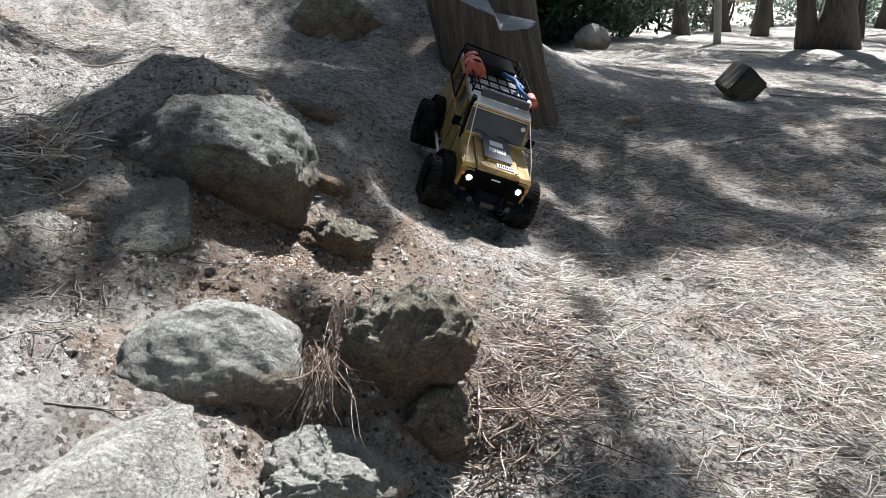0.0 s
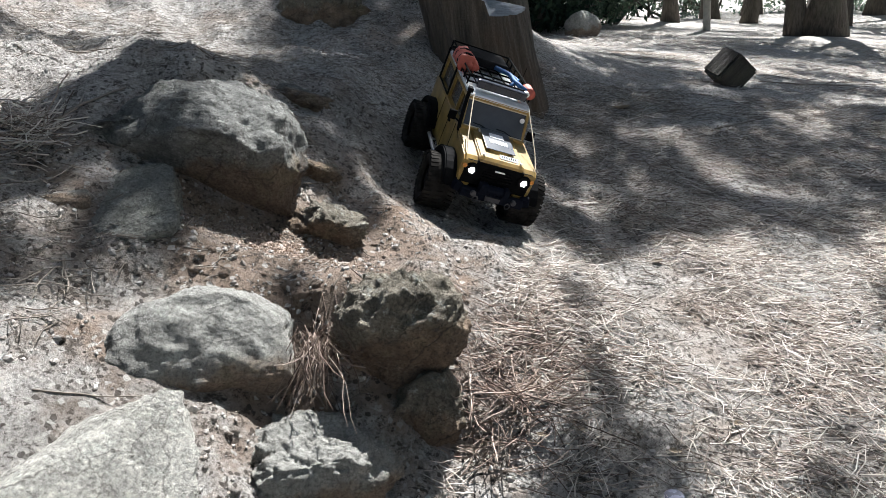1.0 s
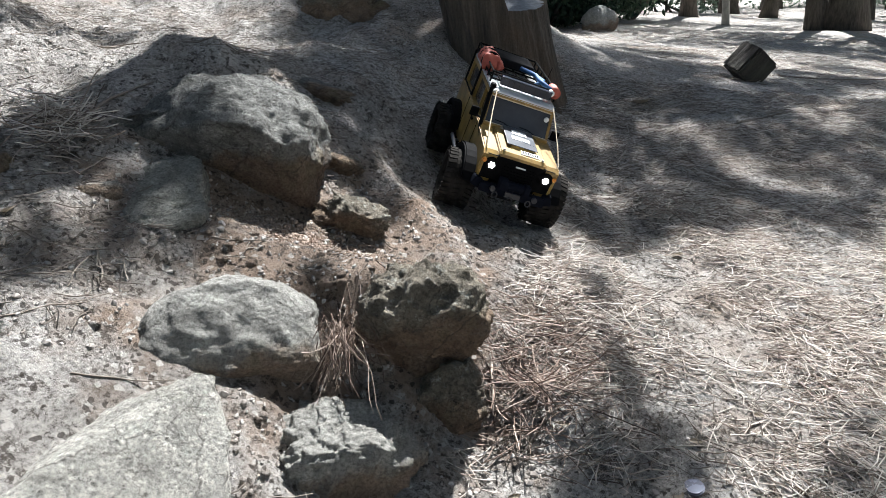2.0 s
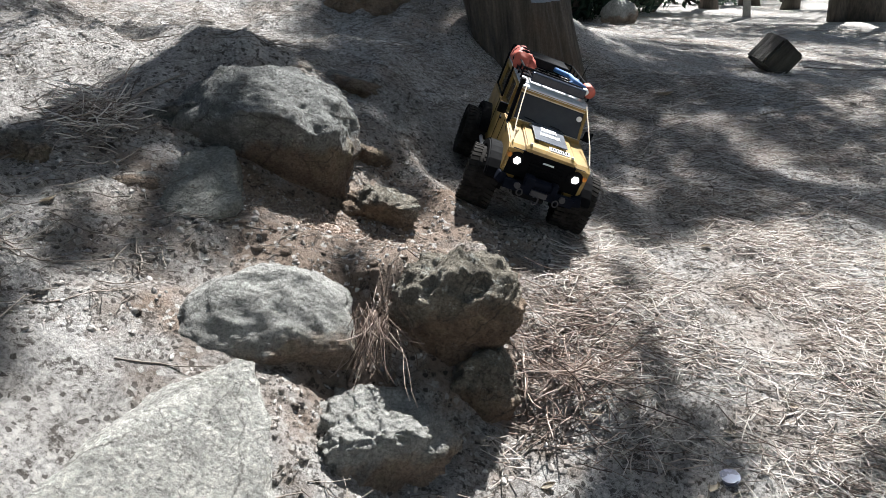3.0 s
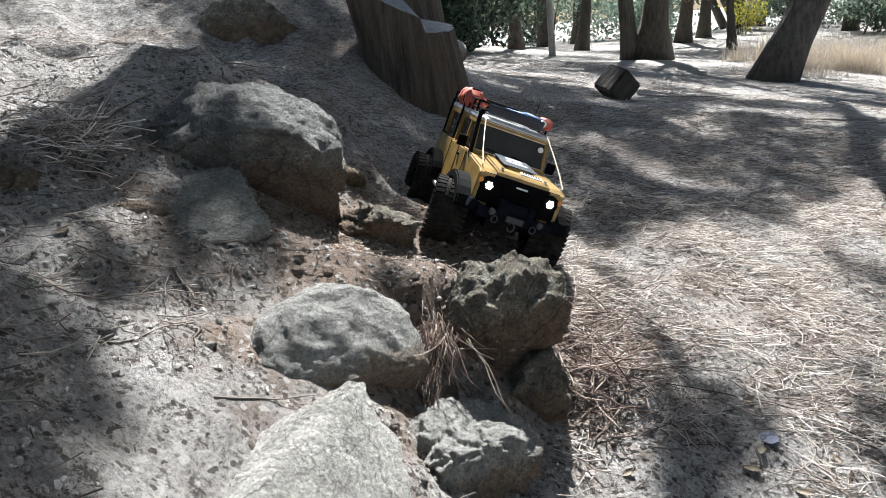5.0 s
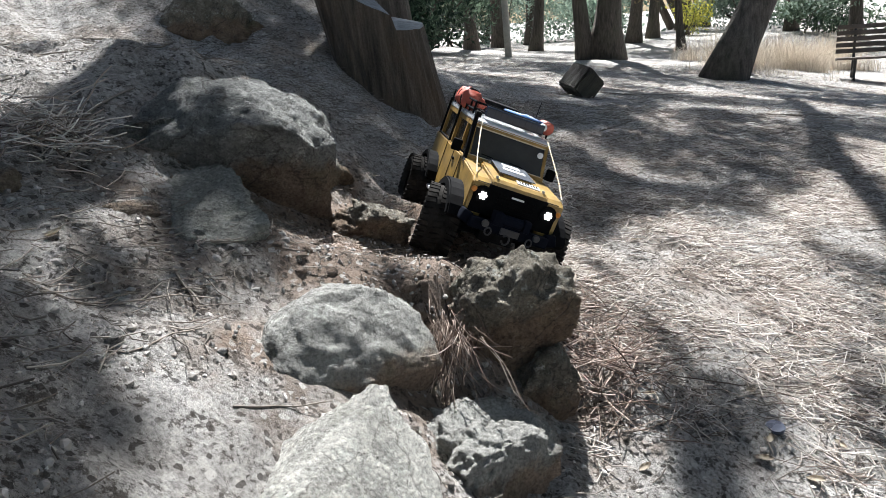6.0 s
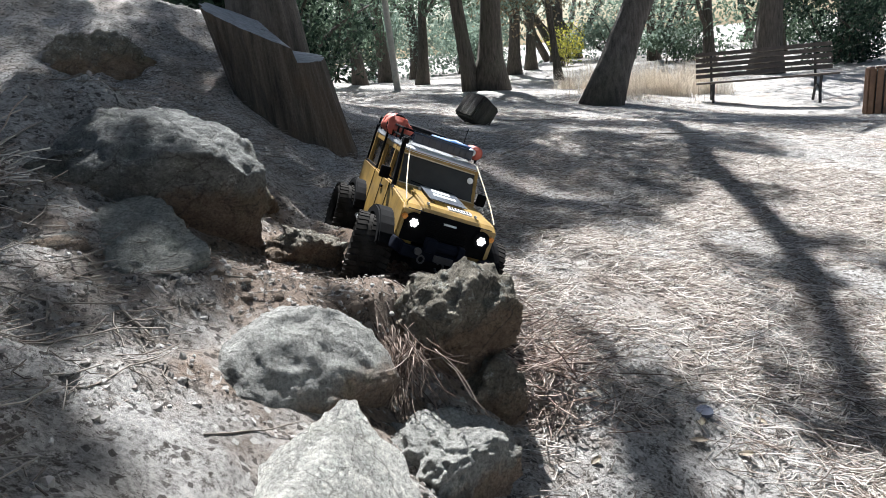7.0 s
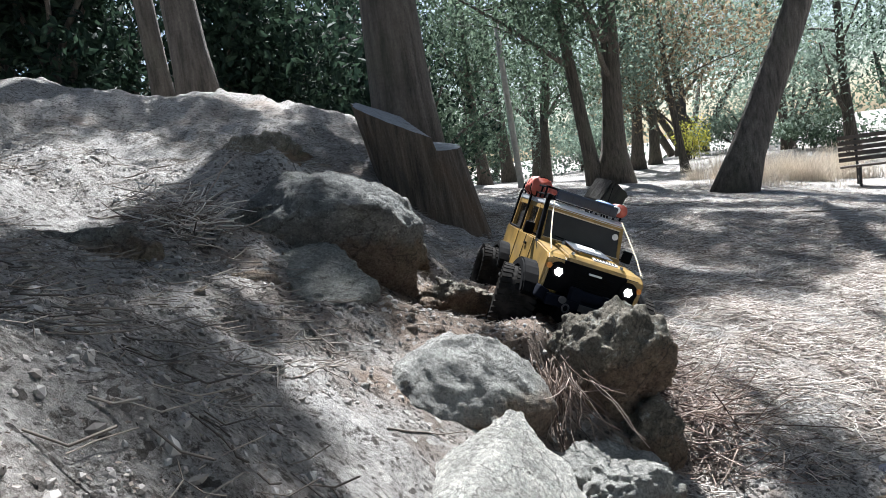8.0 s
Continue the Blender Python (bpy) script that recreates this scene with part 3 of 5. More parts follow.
def stump_tree():
    """The living trunk close behind the stump, with unseen limbs and leaves added to shade the clearing."""
    rng = np.random.default_rng(21)
    z0 = float(ground_z(0.30, 3.52)) - 0.1
    n = 14
    s = np.linspace(0, 1, n)
    line = np.stack([0.33 - 0.10 * s + 0.5 * s ** 2, 3.52 - 0.1 * s + 0.7 * s ** 2, z0 + 6.4 * s], 1)
    wood = tube_np(line, 0.165 * (1 - 0.6 * s) + 0.05 * np.exp(-s * 14), 18, 0.18, 3)
    thing = solid("tree", mesh_np("tree_frame", *wood), BARK_GREY)
    limbs, leaf_pts, heads = [], [], []
    # shade to cast by unseen added leaf sprays: x, y, radius, thickness of leaf
    shade = [(-0.05, 1.75, 0.22, 0.9), (0.02, 2.2, 0.30, 1.0), (-0.33, 2.1, 0.25, 0.9), (-0.25, 1.65, 0.12, 0.7), (-0.25, 2.6, 0.30, 0.8), (0.3, 1.85, 0.2, 0.7),
             (0.7, 1.95, 0.25, 0.8), (1.1, 2.0, 0.28, 0.8), (1.5, 2.15, 0.25, 0.8), (0.8, 2.5, 0.30, 0.7), (1.3, 2.6, 0.28, 0.6), (0.5, 2.25, 0.25, 0.8),
             (-0.80, 0.80, 0.14, 0.5), (-0.74, 0.55, 0.13, 0.8), (-0.68, 0.98, 0.07, 0.5), (-0.15, 1.95, 0.2, 1.0), (-0.2, 1.5, 0.10, 0.8), (-0.56, 1.24, 0.06, 0.7),
             (0.17, 0.84, 0.11, 0.9), (0.30, 0.90, 0.10, 0.7), (0.08, 0.70, 0.10, 0.7), (0.26, 1.08, 0.05, 0.6), (0.27, 1.33, 0.04, 0.8),
             (-0.27, 1.10, 0.04, 0.6), (-0.1, 3.1, 0.35, 0.8), (1.0, 3.1, 0.30, 0.6),
             (0.3, 2.8, 0.25, 0.9), (2.0, 2.8, 0.35, 0.6), (-0.6, 3.6, 0.35, 0.7), (0.0, 3.8, 0.35, 0.8), (0.65, 2.95, 0.3, 0.8), (0.75, 3.5, 0.35, 0.8), (1.35, 3.2, 0.35, 0.8), (1.65, 2.55, 0.25, 0.8), (1.8, 3.6, 0.35, 0.8), (2.3, 3.3, 0.35, 0.8), (2.4, 4.3, 0.45, 0.8), (1.2, 4.3, 0.45, 0.8), (3.0, 3.8, 0.4, 0.8), (2.8, 2.7, 0.35, 0.8),
             (1.6, 5.2, 0.5, 0.8), (3.1, 5.1, 0.5, 0.7), (0.8, 5.2, 0.4, 0.8), (-0.85, 0.62, 0.13, 0.8), (-0.70, 0.76, 0.09, 0.7),
             (-0.77, 0.67, 0.10, 0.45), (-0.70, 0.60, 0.07, 0.5), (-0.73, 0.48, 0.07, 0.8), (-0.45, 1.78, 0.15, 0.8), (-0.62, 1.78, 0.15, 0.7), (-0.5, 2.3, 0.2, 0.7),
             (-0.60, 1.15, 0.07, 0.7), (-0.53, 1.17, 0.05, 0.6), (-0.35, 3.0, 0.3, 0.7), (-0.66, 0.55, 0.07, 0.6), (-0.64, 0.68, 0.05, 0.6), (-0.55, 3.05, 0.25, 0.8), (-0.2, 3.35, 0.25, 0.8), (-1.4, 3.8, 0.4, 0.7), (-0.9, 4.0, 0.35, 0.7),
             (0.35, 2.5, 0.28, 0.8), (0.55, 3.4, 0.32, 0.8), (0.45, 2.95, 0.2, 0.8), (0.7, 3.9, 0.35, 0.8), (1.35, 3.8, 0.3, 0.8), (2.1, 3.9, 0.35, 0.8), (1.0, 3.6, 0.32, 0.8), (1.6, 4.3, 0.4, 0.8), (-0.12, 2.75, 0.25, 0.8), (0.1, 2.5, 0.25, 0.9), (-0.42, 2.8, 0.22, 0.8), (0.9, 2.2, 0.22, 0.7), (1.9, 2.3, 0.25, 0.7), (-0.05, 2.05, 0.2, 0.9),
             (-0.2, 2.3, 0.22, 0.9), (-0.3, 1.8, 0.18, 0.8), (-0.1, 2.4, 0.2, 0.8), (-0.45, 2.05, 0.2, 0.7), (-0.50, 1.50, 0.10, 0.35), (0.35, 1.65, 0.13, 0.7), (0.48, 1.78, 0.15, 0.7),
             (-0.66, 0.94, 0.05, 0.4), (-0.58, 1.02, 0.06, 0.5), (-0.49, 1.08, 0.06, 0.5)]
    for k, (gx, gy, r, dens) in enumerate(shade):
        h = 4.6 + 1.1 * rng.uniform()
        g = np.array([gx, gy, float(terrain(gx, gy))])
        c = g + np.array(SUN_DIR) * h / SUN_DIR.z
        leaf_pts.append(clump_points(rng, c, r * 0.9, int(1250 * dens * (r / 0.3) ** 2) + 25, 0.8))
        heads.append(c)
    # each spray of leaves hangs from its neighbour nearer the trunk
    grown, waiting = [line[-1]], list(range(len(heads)))
    while waiting:
        gap, k, start = min(((float(np.linalg.norm(heads[k] - p)), k, tuple(p)) for k in waiting for p in grown), key=lambda g: g[0])
        waiting.remove(k)
        grown.append(heads[k])
        start, c = np.array(start), heads[k]
        mid = (start + c) / 2 + (0, 0, 0.12 * gap)
        t = np.linspace(0, 1, 8)[:, None]
        limbs.append(tube_np(start * (1 - t) ** 2 + 2 * mid * t * (1 - t) + c * t ** 2, np.linspace(0.011, 0.006, 8), 5))
    for piece in limbs:
        solid("limb", mesh_np("limb", *piece), BARK_GREY, thing)
    solid("crown", mesh_np("crown", *leaves_np(np.concatenate(leaf_pts), 0.055, rng), smooth=False), LEAF_MID, thing)
    tagged(thing, "grey-barked living tree close behind the sawn stump", "tree", "trees of the wood")


stump_tree()


def lean_tree_shadow_bough(thing):
    """An added, unseen branch with leaves over the clearing, lifted sunward from the shadow it casts."""
    rng = np.random.default_rng(8)
    lane = [(4.45, 5.05), (2.82, 3.02), (2.22, 2.46), (1.84, 1.98), (1.46, 1.48), (1.11, 1.13), (0.80, 0.86), (0.55, 0.66)]
    pts = np.array([np.array([x, y, float(terrain(x, y))]) + np.array(SUN_DIR) * 4.6 / SUN_DIR.z for x, y in lane])
    pts = np.concatenate([[[8.3, 6.6, 4.6], [7.4, 8.3, 4.9]], pts])
    solid("shadow_bough", mesh_np("shadow_bough", *tube_np(pts, np.linspace(0.10, 0.03, len(pts)), 10, 0.2, 4)), BARK_GREY, thing)
    # unseen leaf sprays added to dapple the farther ground with shade
    spots = []
    for _ in range(80):
        gx, gy = rng.uniform(0.8, 9.0), 2.9 + 11 * rng.uniform() ** 1.5
        h = rng.uniform(4.8, 6.2)
        c = np.array([gx, gy, float(terrain(gx, gy))]) + np.array(SUN_DIR) * h / SUN_DIR.z
        spots.append(clump_points(rng, c, rng.uniform(0.3, 0.75), 520, 0.8))
    for k in range(26):
        p = pts[2 + k % 8] + rng.normal(size=3) * 0.12
        spots.append(clump_points(rng, p, 0.14, 45, 0.8))
    solid("crown", mesh_np("crown", *leaves_np(np.concatenate(spots), 0.075, rng), smooth=False), LEAF_MID, thing)


# ---- the wood ----
OLIVE = "woodland tree with dark trunk and olive leaves"
leaning = tree(31, 5.92, 7.42, 6.0, 0.245, (0.43, -0.13), LEAF_MID, BARK_GREY, 0.6, 2.0, 14, 420, 0.10, 5, label="leaning thick-trunked tree with grey-brown bark", fork_at=0.5)
lean_tree_shadow_bough(leaning)
tree(32, 6.52, 11.15, 7.5, 0.205, (0.06, -0.02), LEAF_MID, BARK_DARK, 0.55, 2.4, 16, 450, 0.11, 6, label="big dark tree with a fluted flared foot", fork_at=0.3, flare=1.9)
tree(33, 6.15, 11.2, 6.5, 0.14, (-0.08, 0.02), LEAF_MID, BARK_DARK, 0.6, 1.6, 8, 380, 0.11, 4, label="slim dark stem beside the big tree")
tree(34, -0.68, 5.30, 6.0, 0.125, (-0.04, 0.05), LEAF_DARK, BARK_GREY, 0.6, 0.8, 3, 250, 0.10, 3, flare=1.25, label="straight grey-barked tree on the crest of the bank", fork_at=0.6)
tree(35, -0.98, 6.10, 6.0, 0.085, (-0.02, 0.03), LEAF_DARK, BARK_GREY, 0.6, 0.8, 3, 250, 0.10, 3, flare=1.2, label="slim pale-barked tree on the crest of the bank", fork_at=0.6)
wood_list = [(41, 5.6, 15.5, 6.0, 0.13, (-0.02, 0.0), LEAF_MID), (42, 12.8, 19.3, 7.0, 0.20, (0.10, 0.0), LEAF_MID), (43, 10.2, 16.5, 7.0, 0.13, (0.03, 0.0), LEAF_SUNLIT),
             (44, 11.5, 15.3, 6.5, 0.10, (-0.06, 0.02), LEAF_BROWN), (45, 15.6, 13.6, 6.0, 0.15, (-0.05, 0.0), LEAF_SUNLIT), (46, 14.2, 10.8, 8.0, 0.30, (0.02, 0.0), LEAF_DARK),
             (47, 8.8, 18.5, 7.0, 0.16, (0.16, 0.0), LEAF_MID), (48, 9.2, 22.0, 8.0, 0.22, (-0.04, 0.0), LEAF_SUNLIT), (49, 15.5, 22.0, 8.0, 0.2, (0.05, 0.0), LEAF_SUNLIT),
             (50, 18.5, 18.5, 7.0, 0.18, (-0.1, 0.0), LEAF_SUNLIT), (51, 4.0, 20.0, 8.0, 0.22, (0.0, 0.0), LEAF_DARK), (52, 12.5, 26.0, 9.0, 0.25, (0.02, 0.0), LEAF_SUNLIT),
             (53, 2.2, 14.0, 7.0, 0.2, (0.03, 0.0), LEAF_DARK), (54, 19.5, 12.0, 8.0, 0.28, (0.0, 0.0), LEAF_DARK), (55, 7.2, 26.0, 9.0, 0.25, (0, 0), LEAF_MID), (56, 20.0, 26.0, 9.0, 0.3, (0, 0), LEAF_SUNLIT),
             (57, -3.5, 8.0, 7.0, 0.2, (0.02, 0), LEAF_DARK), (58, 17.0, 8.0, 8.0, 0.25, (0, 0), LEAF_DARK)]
for sd, tx, ty, th, tr, ln, lf in wood_list:
    tree(sd, tx, ty, th, tr, ln, lf, BARK_DARK, 0.1, 2.6, 20, 300, 0.12, 6, label=OLIVE, fork_at=0.22)
# unseen trees added around the camera to hold back skylight and bounce light
for sd, tx, ty in ((91, -3.2, -1.5), (92, 0.8, -3.6), (93, 3.8, -1.6), (94, -1.2, -2.6), (95, -4.6, 2.0), (96, 5.2, 1.2)):
    tree(sd, tx, ty, 6.5, 0.2, (0.02, 0.0), LEAF_MID, BARK_DARK, 0.4, 2.8, 26, 420, 0.14, 6, label=OLIVE, fork_at=0.45)
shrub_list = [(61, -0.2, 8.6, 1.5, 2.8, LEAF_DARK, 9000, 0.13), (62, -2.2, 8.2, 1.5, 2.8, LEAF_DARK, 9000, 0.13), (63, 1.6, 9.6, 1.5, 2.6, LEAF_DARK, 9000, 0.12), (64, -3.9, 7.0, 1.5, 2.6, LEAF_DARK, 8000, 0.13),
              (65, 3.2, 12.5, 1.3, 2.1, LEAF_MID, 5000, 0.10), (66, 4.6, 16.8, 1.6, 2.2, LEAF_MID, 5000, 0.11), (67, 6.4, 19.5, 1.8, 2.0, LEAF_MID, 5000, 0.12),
              (68, 13.6, 22.5, 1.8, 1.8, LEAF_SUNLIT, 4000, 0.13), (69, 17.6, 16.5, 1.8, 1.4, LEAF_MID, 4000, 0.12), (70, 16.3, 21.0, 0.9, 1.5, FLOWER, 1300, 0.10),
              (71, 16.8, 10.2, 2.0, 2.4, LEAF_DARK, 6000, 0.12), (72, 10.0, 24.5, 2.2, 2.6, LEAF_SUNLIT, 5000, 0.14), (73, 19.0, 21.0, 2.5, 2.6, LEAF_SUNLIT, 5000, 0.14), (74, 2.6, 17.0, 2.0, 3.2, LEAF_DARK, 6000, 0.12),
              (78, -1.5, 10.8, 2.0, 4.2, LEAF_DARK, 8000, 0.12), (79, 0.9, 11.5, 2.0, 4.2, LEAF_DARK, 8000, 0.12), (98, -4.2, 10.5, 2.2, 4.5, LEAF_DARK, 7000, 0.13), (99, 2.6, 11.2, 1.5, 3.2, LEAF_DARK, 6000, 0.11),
              (75, 21.5, 15.5, 2.4, 3.0, LEAF_MID, 5000, 0.14), (76, 15.5, 27.0, 3.0, 3.4, LEAF_SUNLIT, 6000, 0.16), (77, 6.0, 27.0, 3.0, 3.6, LEAF_MID, 6000, 0.16)]
far_wood = [(80 + k, 34 * math.sin(a) + 2, 34 * math.cos(a), 4.5, 6.5 + 2 * (k % 3), (LEAF_SUNLIT, LEAF_MID, LEAF_SUNLIT, LEAF_SUNLIT, LEAF_MID)[k % 5], 2600, 0.28) for k, a in enumerate(np.linspace(-0.5, 1.45, 15))]
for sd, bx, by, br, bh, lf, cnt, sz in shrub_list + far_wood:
    word = {LEAF_DARK: "dense dark green evergreen shrub", LEAF_MID: "leafy green bush at the wood's edge", LEAF_SUNLIT: "pale green bush in the distance, sunlight put into its leaf colour", FLOWER: "bush with bright yellow blossom"}[lf]
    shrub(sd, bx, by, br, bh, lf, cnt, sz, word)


# ---- post and bench ----
def post():
    z0 = float(ground_z(5.31, 12.77))
    s = np.linspace(0, 1, 6)
    line = np.array([5.31, 12.77, z0 - 0.2]) + s[:, None] * np.array([-0.10, 0, 3.6])
    ob = solid("wooden_post", mesh_np("wooden_post", *tube_np(line, 0.068 - 0.012 * s, 10, 0.1, 5)), simple("pale_wood", (0.42, 0.40, 0.36), 0.8, 0, 0.2, 12, 0.003))
    tagged(ob, "pale grey round wooden post", "post")


post()


# ---- the remote-controlled crawler ----
YELLOW = simple("yellow_paint", (0.28, 0.172, 0.040), 0.40, 0, 0.5, 22, 0, 0.35)
OCHRE = simple("ochre_paint", (0.30, 0.18, 0.045), 0.5, 0, 0.3, 40)
BLACK = simple("black_plastic", (0.0045, 0.0045, 0.005), 0.8, 0, 0.3, 80, 0.0005)
DULL = simple("dull_black", (0.012, 0.012, 0.013), 0.8, 0, 0.3, 60, 0.0005)
RUBBER = simple("dusty_rubber", (0.022, 0.020, 0.018), 0.9, 0, 0.7, 40, 0.001)
SMOKED = simple("smoked_window", (0.045, 0.042, 0.04), 0.24, 0, 0.2, 20)
SILVER = simple("silver_trim", (0.40, 0.40, 0.39), 0.4, 0.8, 0.15, 50)
ROOF = simple("roof_white", (0.62, 0.63, 0.64), 0.25, 0, 0.12, 25, 0, 0.4)
RED = simple("faded_red", (0.44, 0.095, 0.062), 0.6, 0, 0.25, 40, 0.001)
BLUE = simple("blue_strap", (0.03, 0.12, 0.30), 0.6, 0, 0.3, 60)
NAVY = simple("navy_winch", (0.005, 0.0065, 0.012), 0.7, 0.0, 0.3, 60)
WHITE = simple("white_vinyl", (0.75, 0.75, 0.74), 0.5, 0, 0.1, 60)
CORD = simple("pale_cord", (0.60, 0.50, 0.36), 0.8, 0, 0.2, 90)
DECAL = simple("grey_decal", (0.07, 0.078, 0.092), 0.32, 0, 0.3, 30)
STEEL = simple("dark_steel", (0.05, 0.05, 0.055), 0.55, 0.3, 0.2, 60)
BAR = simple("light_bar_glass", (0.012, 0.017, 0.032), 0.2, 0, 0.2, 20)
LAMP, _t, _b = material("lit_led")
_b.inputs["Emission Color"].default_value, _b.inputs["Emission Strength"].default_value = (1, 0.97, 0.9, 1), 3.0
AMBER = simple("amber_lens", (0.7, 0.25, 0.03), 0.3, 0, 0.1, 60)
for _m in (BLACK, DULL, NAVY, RUBBER):
    _m.node_tree.nodes["Principled BSDF"].inputs["Specular IOR Level"].default_value = 0.05
K = 1.08        # size of the model against its plan


def box(bm, c, s, bevel=0.0, turn=None, taper=1.0):
    """A bevelled box in bm: centre, size; taper narrows its top."""
    made = bmesh.ops.create_cube(bm, size=1.0)["verts"]
    for v in made:
        if v.co.z > 0:
            v.co.x, v.co.y = v.co.x * taper, v.co.y * taper
        v.co = Vector((v.co.x * s[0], v.co.y * s[1], v.co.z * s[2]))
    if turn:
        bmesh.ops.transform(bm, matrix=pose(0, 0, 0, *turn), verts=made)
    bmesh.ops.translate(bm, vec=c, verts=made)
    if bevel:
        edges = list({e for v in made for e in v.link_edges})
        bmesh.ops.bevel(bm, geom=edges, offset=bevel, segments=2, affect="EDGES", profile=0.6)


def slab(bm, outline, x0, x1, bevel=0.0):
    """A plate with the outline given in y, z, from x0 to x1."""
    a = [bm.verts.new((x0, y, z)) for y, z in outline]
    b = [bm.verts.new((x1, y, z)) for y, z in outline]
    n = len(outline)
    faces = [bm.faces.new(a), bm.faces.new(b[::-1])]
    faces += [bm.faces.new((a[i], b[i], b[(i + 1) % n], a[(i + 1) % n])) for i in range(n)]
    bmesh.ops.recalc_face_normals(bm, faces=faces)
    if bevel:
        bmesh.ops.bevel(bm, geom=[e for f in faces[:2] for e in f.edges], offset=bevel, segments=2, affect="EDGES")


def rod(bm, pts, r, sides=8):
    v, q = tube_np(pts, [r] * len(pts), sides)
    vs = [bm.verts.new(p) for p in v]
    for f in q:
        if len({tuple(vs[i].co) for i in f}) > 2:
            try:
                bm.faces.new([vs[i] for i in f])
            except ValueError:
                pass


def drum(bm, c, r, depth, axis="x", segs=24, bevel=0.0):
    m = {"x": pose(0, 0, 0, 0, 90, 0), "y": pose(0, 0, 0, 90, 0, 0), "z": pose(0, 0, 0)}[axis]
    made = bmesh.ops.create_cone(bm, cap_ends=True, segments=segs, radius1=r, radius2=r, depth=depth, matrix=Matrix.Translation(c) @ m)["verts"]
    if bevel:
        es = list({e for v in made for e in v.link_edges if len(e.link_faces) == 2 and any(len(f.verts) > 4 for f in e.link_faces)})
        bmesh.ops.bevel(bm, geom=es, offset=bevel, segments=2, affect="EDGES")


def car_part(name, build, mat, parent, label="", smooth=False):
    """A part of the car: build(bm) draws it in the plan's size."""
    bm = bmesh.new()
    build(bm)
    for v in bm.verts:
        v.co *= K
    return part(name, bm, mat, parent, label, smooth)


def arc(cy, cz, r, a0, a1, n=12):
    return [(cy + r * math.cos(radians(a)), cz + r * math.sin(radians(a))) for a in np.linspace(a0, a1, n)]


def make_wheel(parent, x, y):
    side = 1 if x > 0 else -1
    global K
    keep, K = K, K * 1.09
    hub = car_part("wheel", lambda bm: drum(bm, (0, 0, 0), 0.012, 0.05, "x", 12, 0.002), DULL, parent)

    def tyre(bm):
        prof = [(0.034, 0.019), (0.041, 0.0245), (0.048, 0.0262), (0.0535, 0.0245), (0.057, 0.019), (0.0588, 0.009), (0.0592, 0.0), (0.0588, -0.009), (0.057, -0.019), (0.0535, -0.0245), (0.048, -0.0262), (0.041, -0.0245), (0.034, -0.019)]
        seg = 40
        rings = [[bm.verts.new((w, r * math.cos(a), r * math.sin(a))) for r, w in prof] for a in np.arange(seg) / seg * 2 * np.pi]
        for i in range(seg):
            p, q = rings[i], rings[(i + 1) % seg]
            for j in range(len(prof) - 1):
                bm.faces.new((p[j], p[j + 1], q[j + 1], q[j]))
        for i in range(36):          # tread lugs in three staggered rows
            for w, da in ((-0.0195, 0.0), (0.0, 0.5), (0.0195, 0.0)):
                a = (i + da) / 36 * 2 * np.pi
                m = Matrix.Rotation(a, 4, "X") @ Matrix.Translation((w, 0.0592 - (0.0012 if w else 0), 0)) @ Matrix.Rotation(0.25 if w >= 0 else -0.25, 4, "Y")
                made = bmesh.ops.create_cube(bm, size=1.0, matrix=m @ Matrix.Diagonal((0.0135, 0.0042, 0.0072, 1)))["verts"]
        for v in bm.verts:
            v.co.x *= 1.28
        bmesh.ops.recalc_face_normals(bm, faces=bm.faces[:])

    car_part("tyre", tyre, RUBBER, hub, "dusty black off-road tyre with lugs")

    def rim(bm):
        drum(bm, (side * 0.006, 0, 0), 0.0345, 0.026, "x", 24, 0.002)
        for a in np.arange(6) / 6 * 2 * np.pi:
            drum(bm, (side * 0.0195, 0.022 * math.cos(a), 0.022 * math.sin(a)), 0.0032, 0.004, "x", 8)
        drum(bm, (side * 0.021, 0, 0), 0.009, 0.008, "x", 12, 0.001)
        for a in np.arange(8) / 8 * 2 * np.pi:
            box(bm, (side * 0.0195, 0.027 * math.cos(a), 0.027 * math.sin(a)), (0.003, 0.006, 0.006), 0, (math.degrees(a), 0, 0))

    car_part("rim", rim, DULL, hub)
    K = keep
    return hub


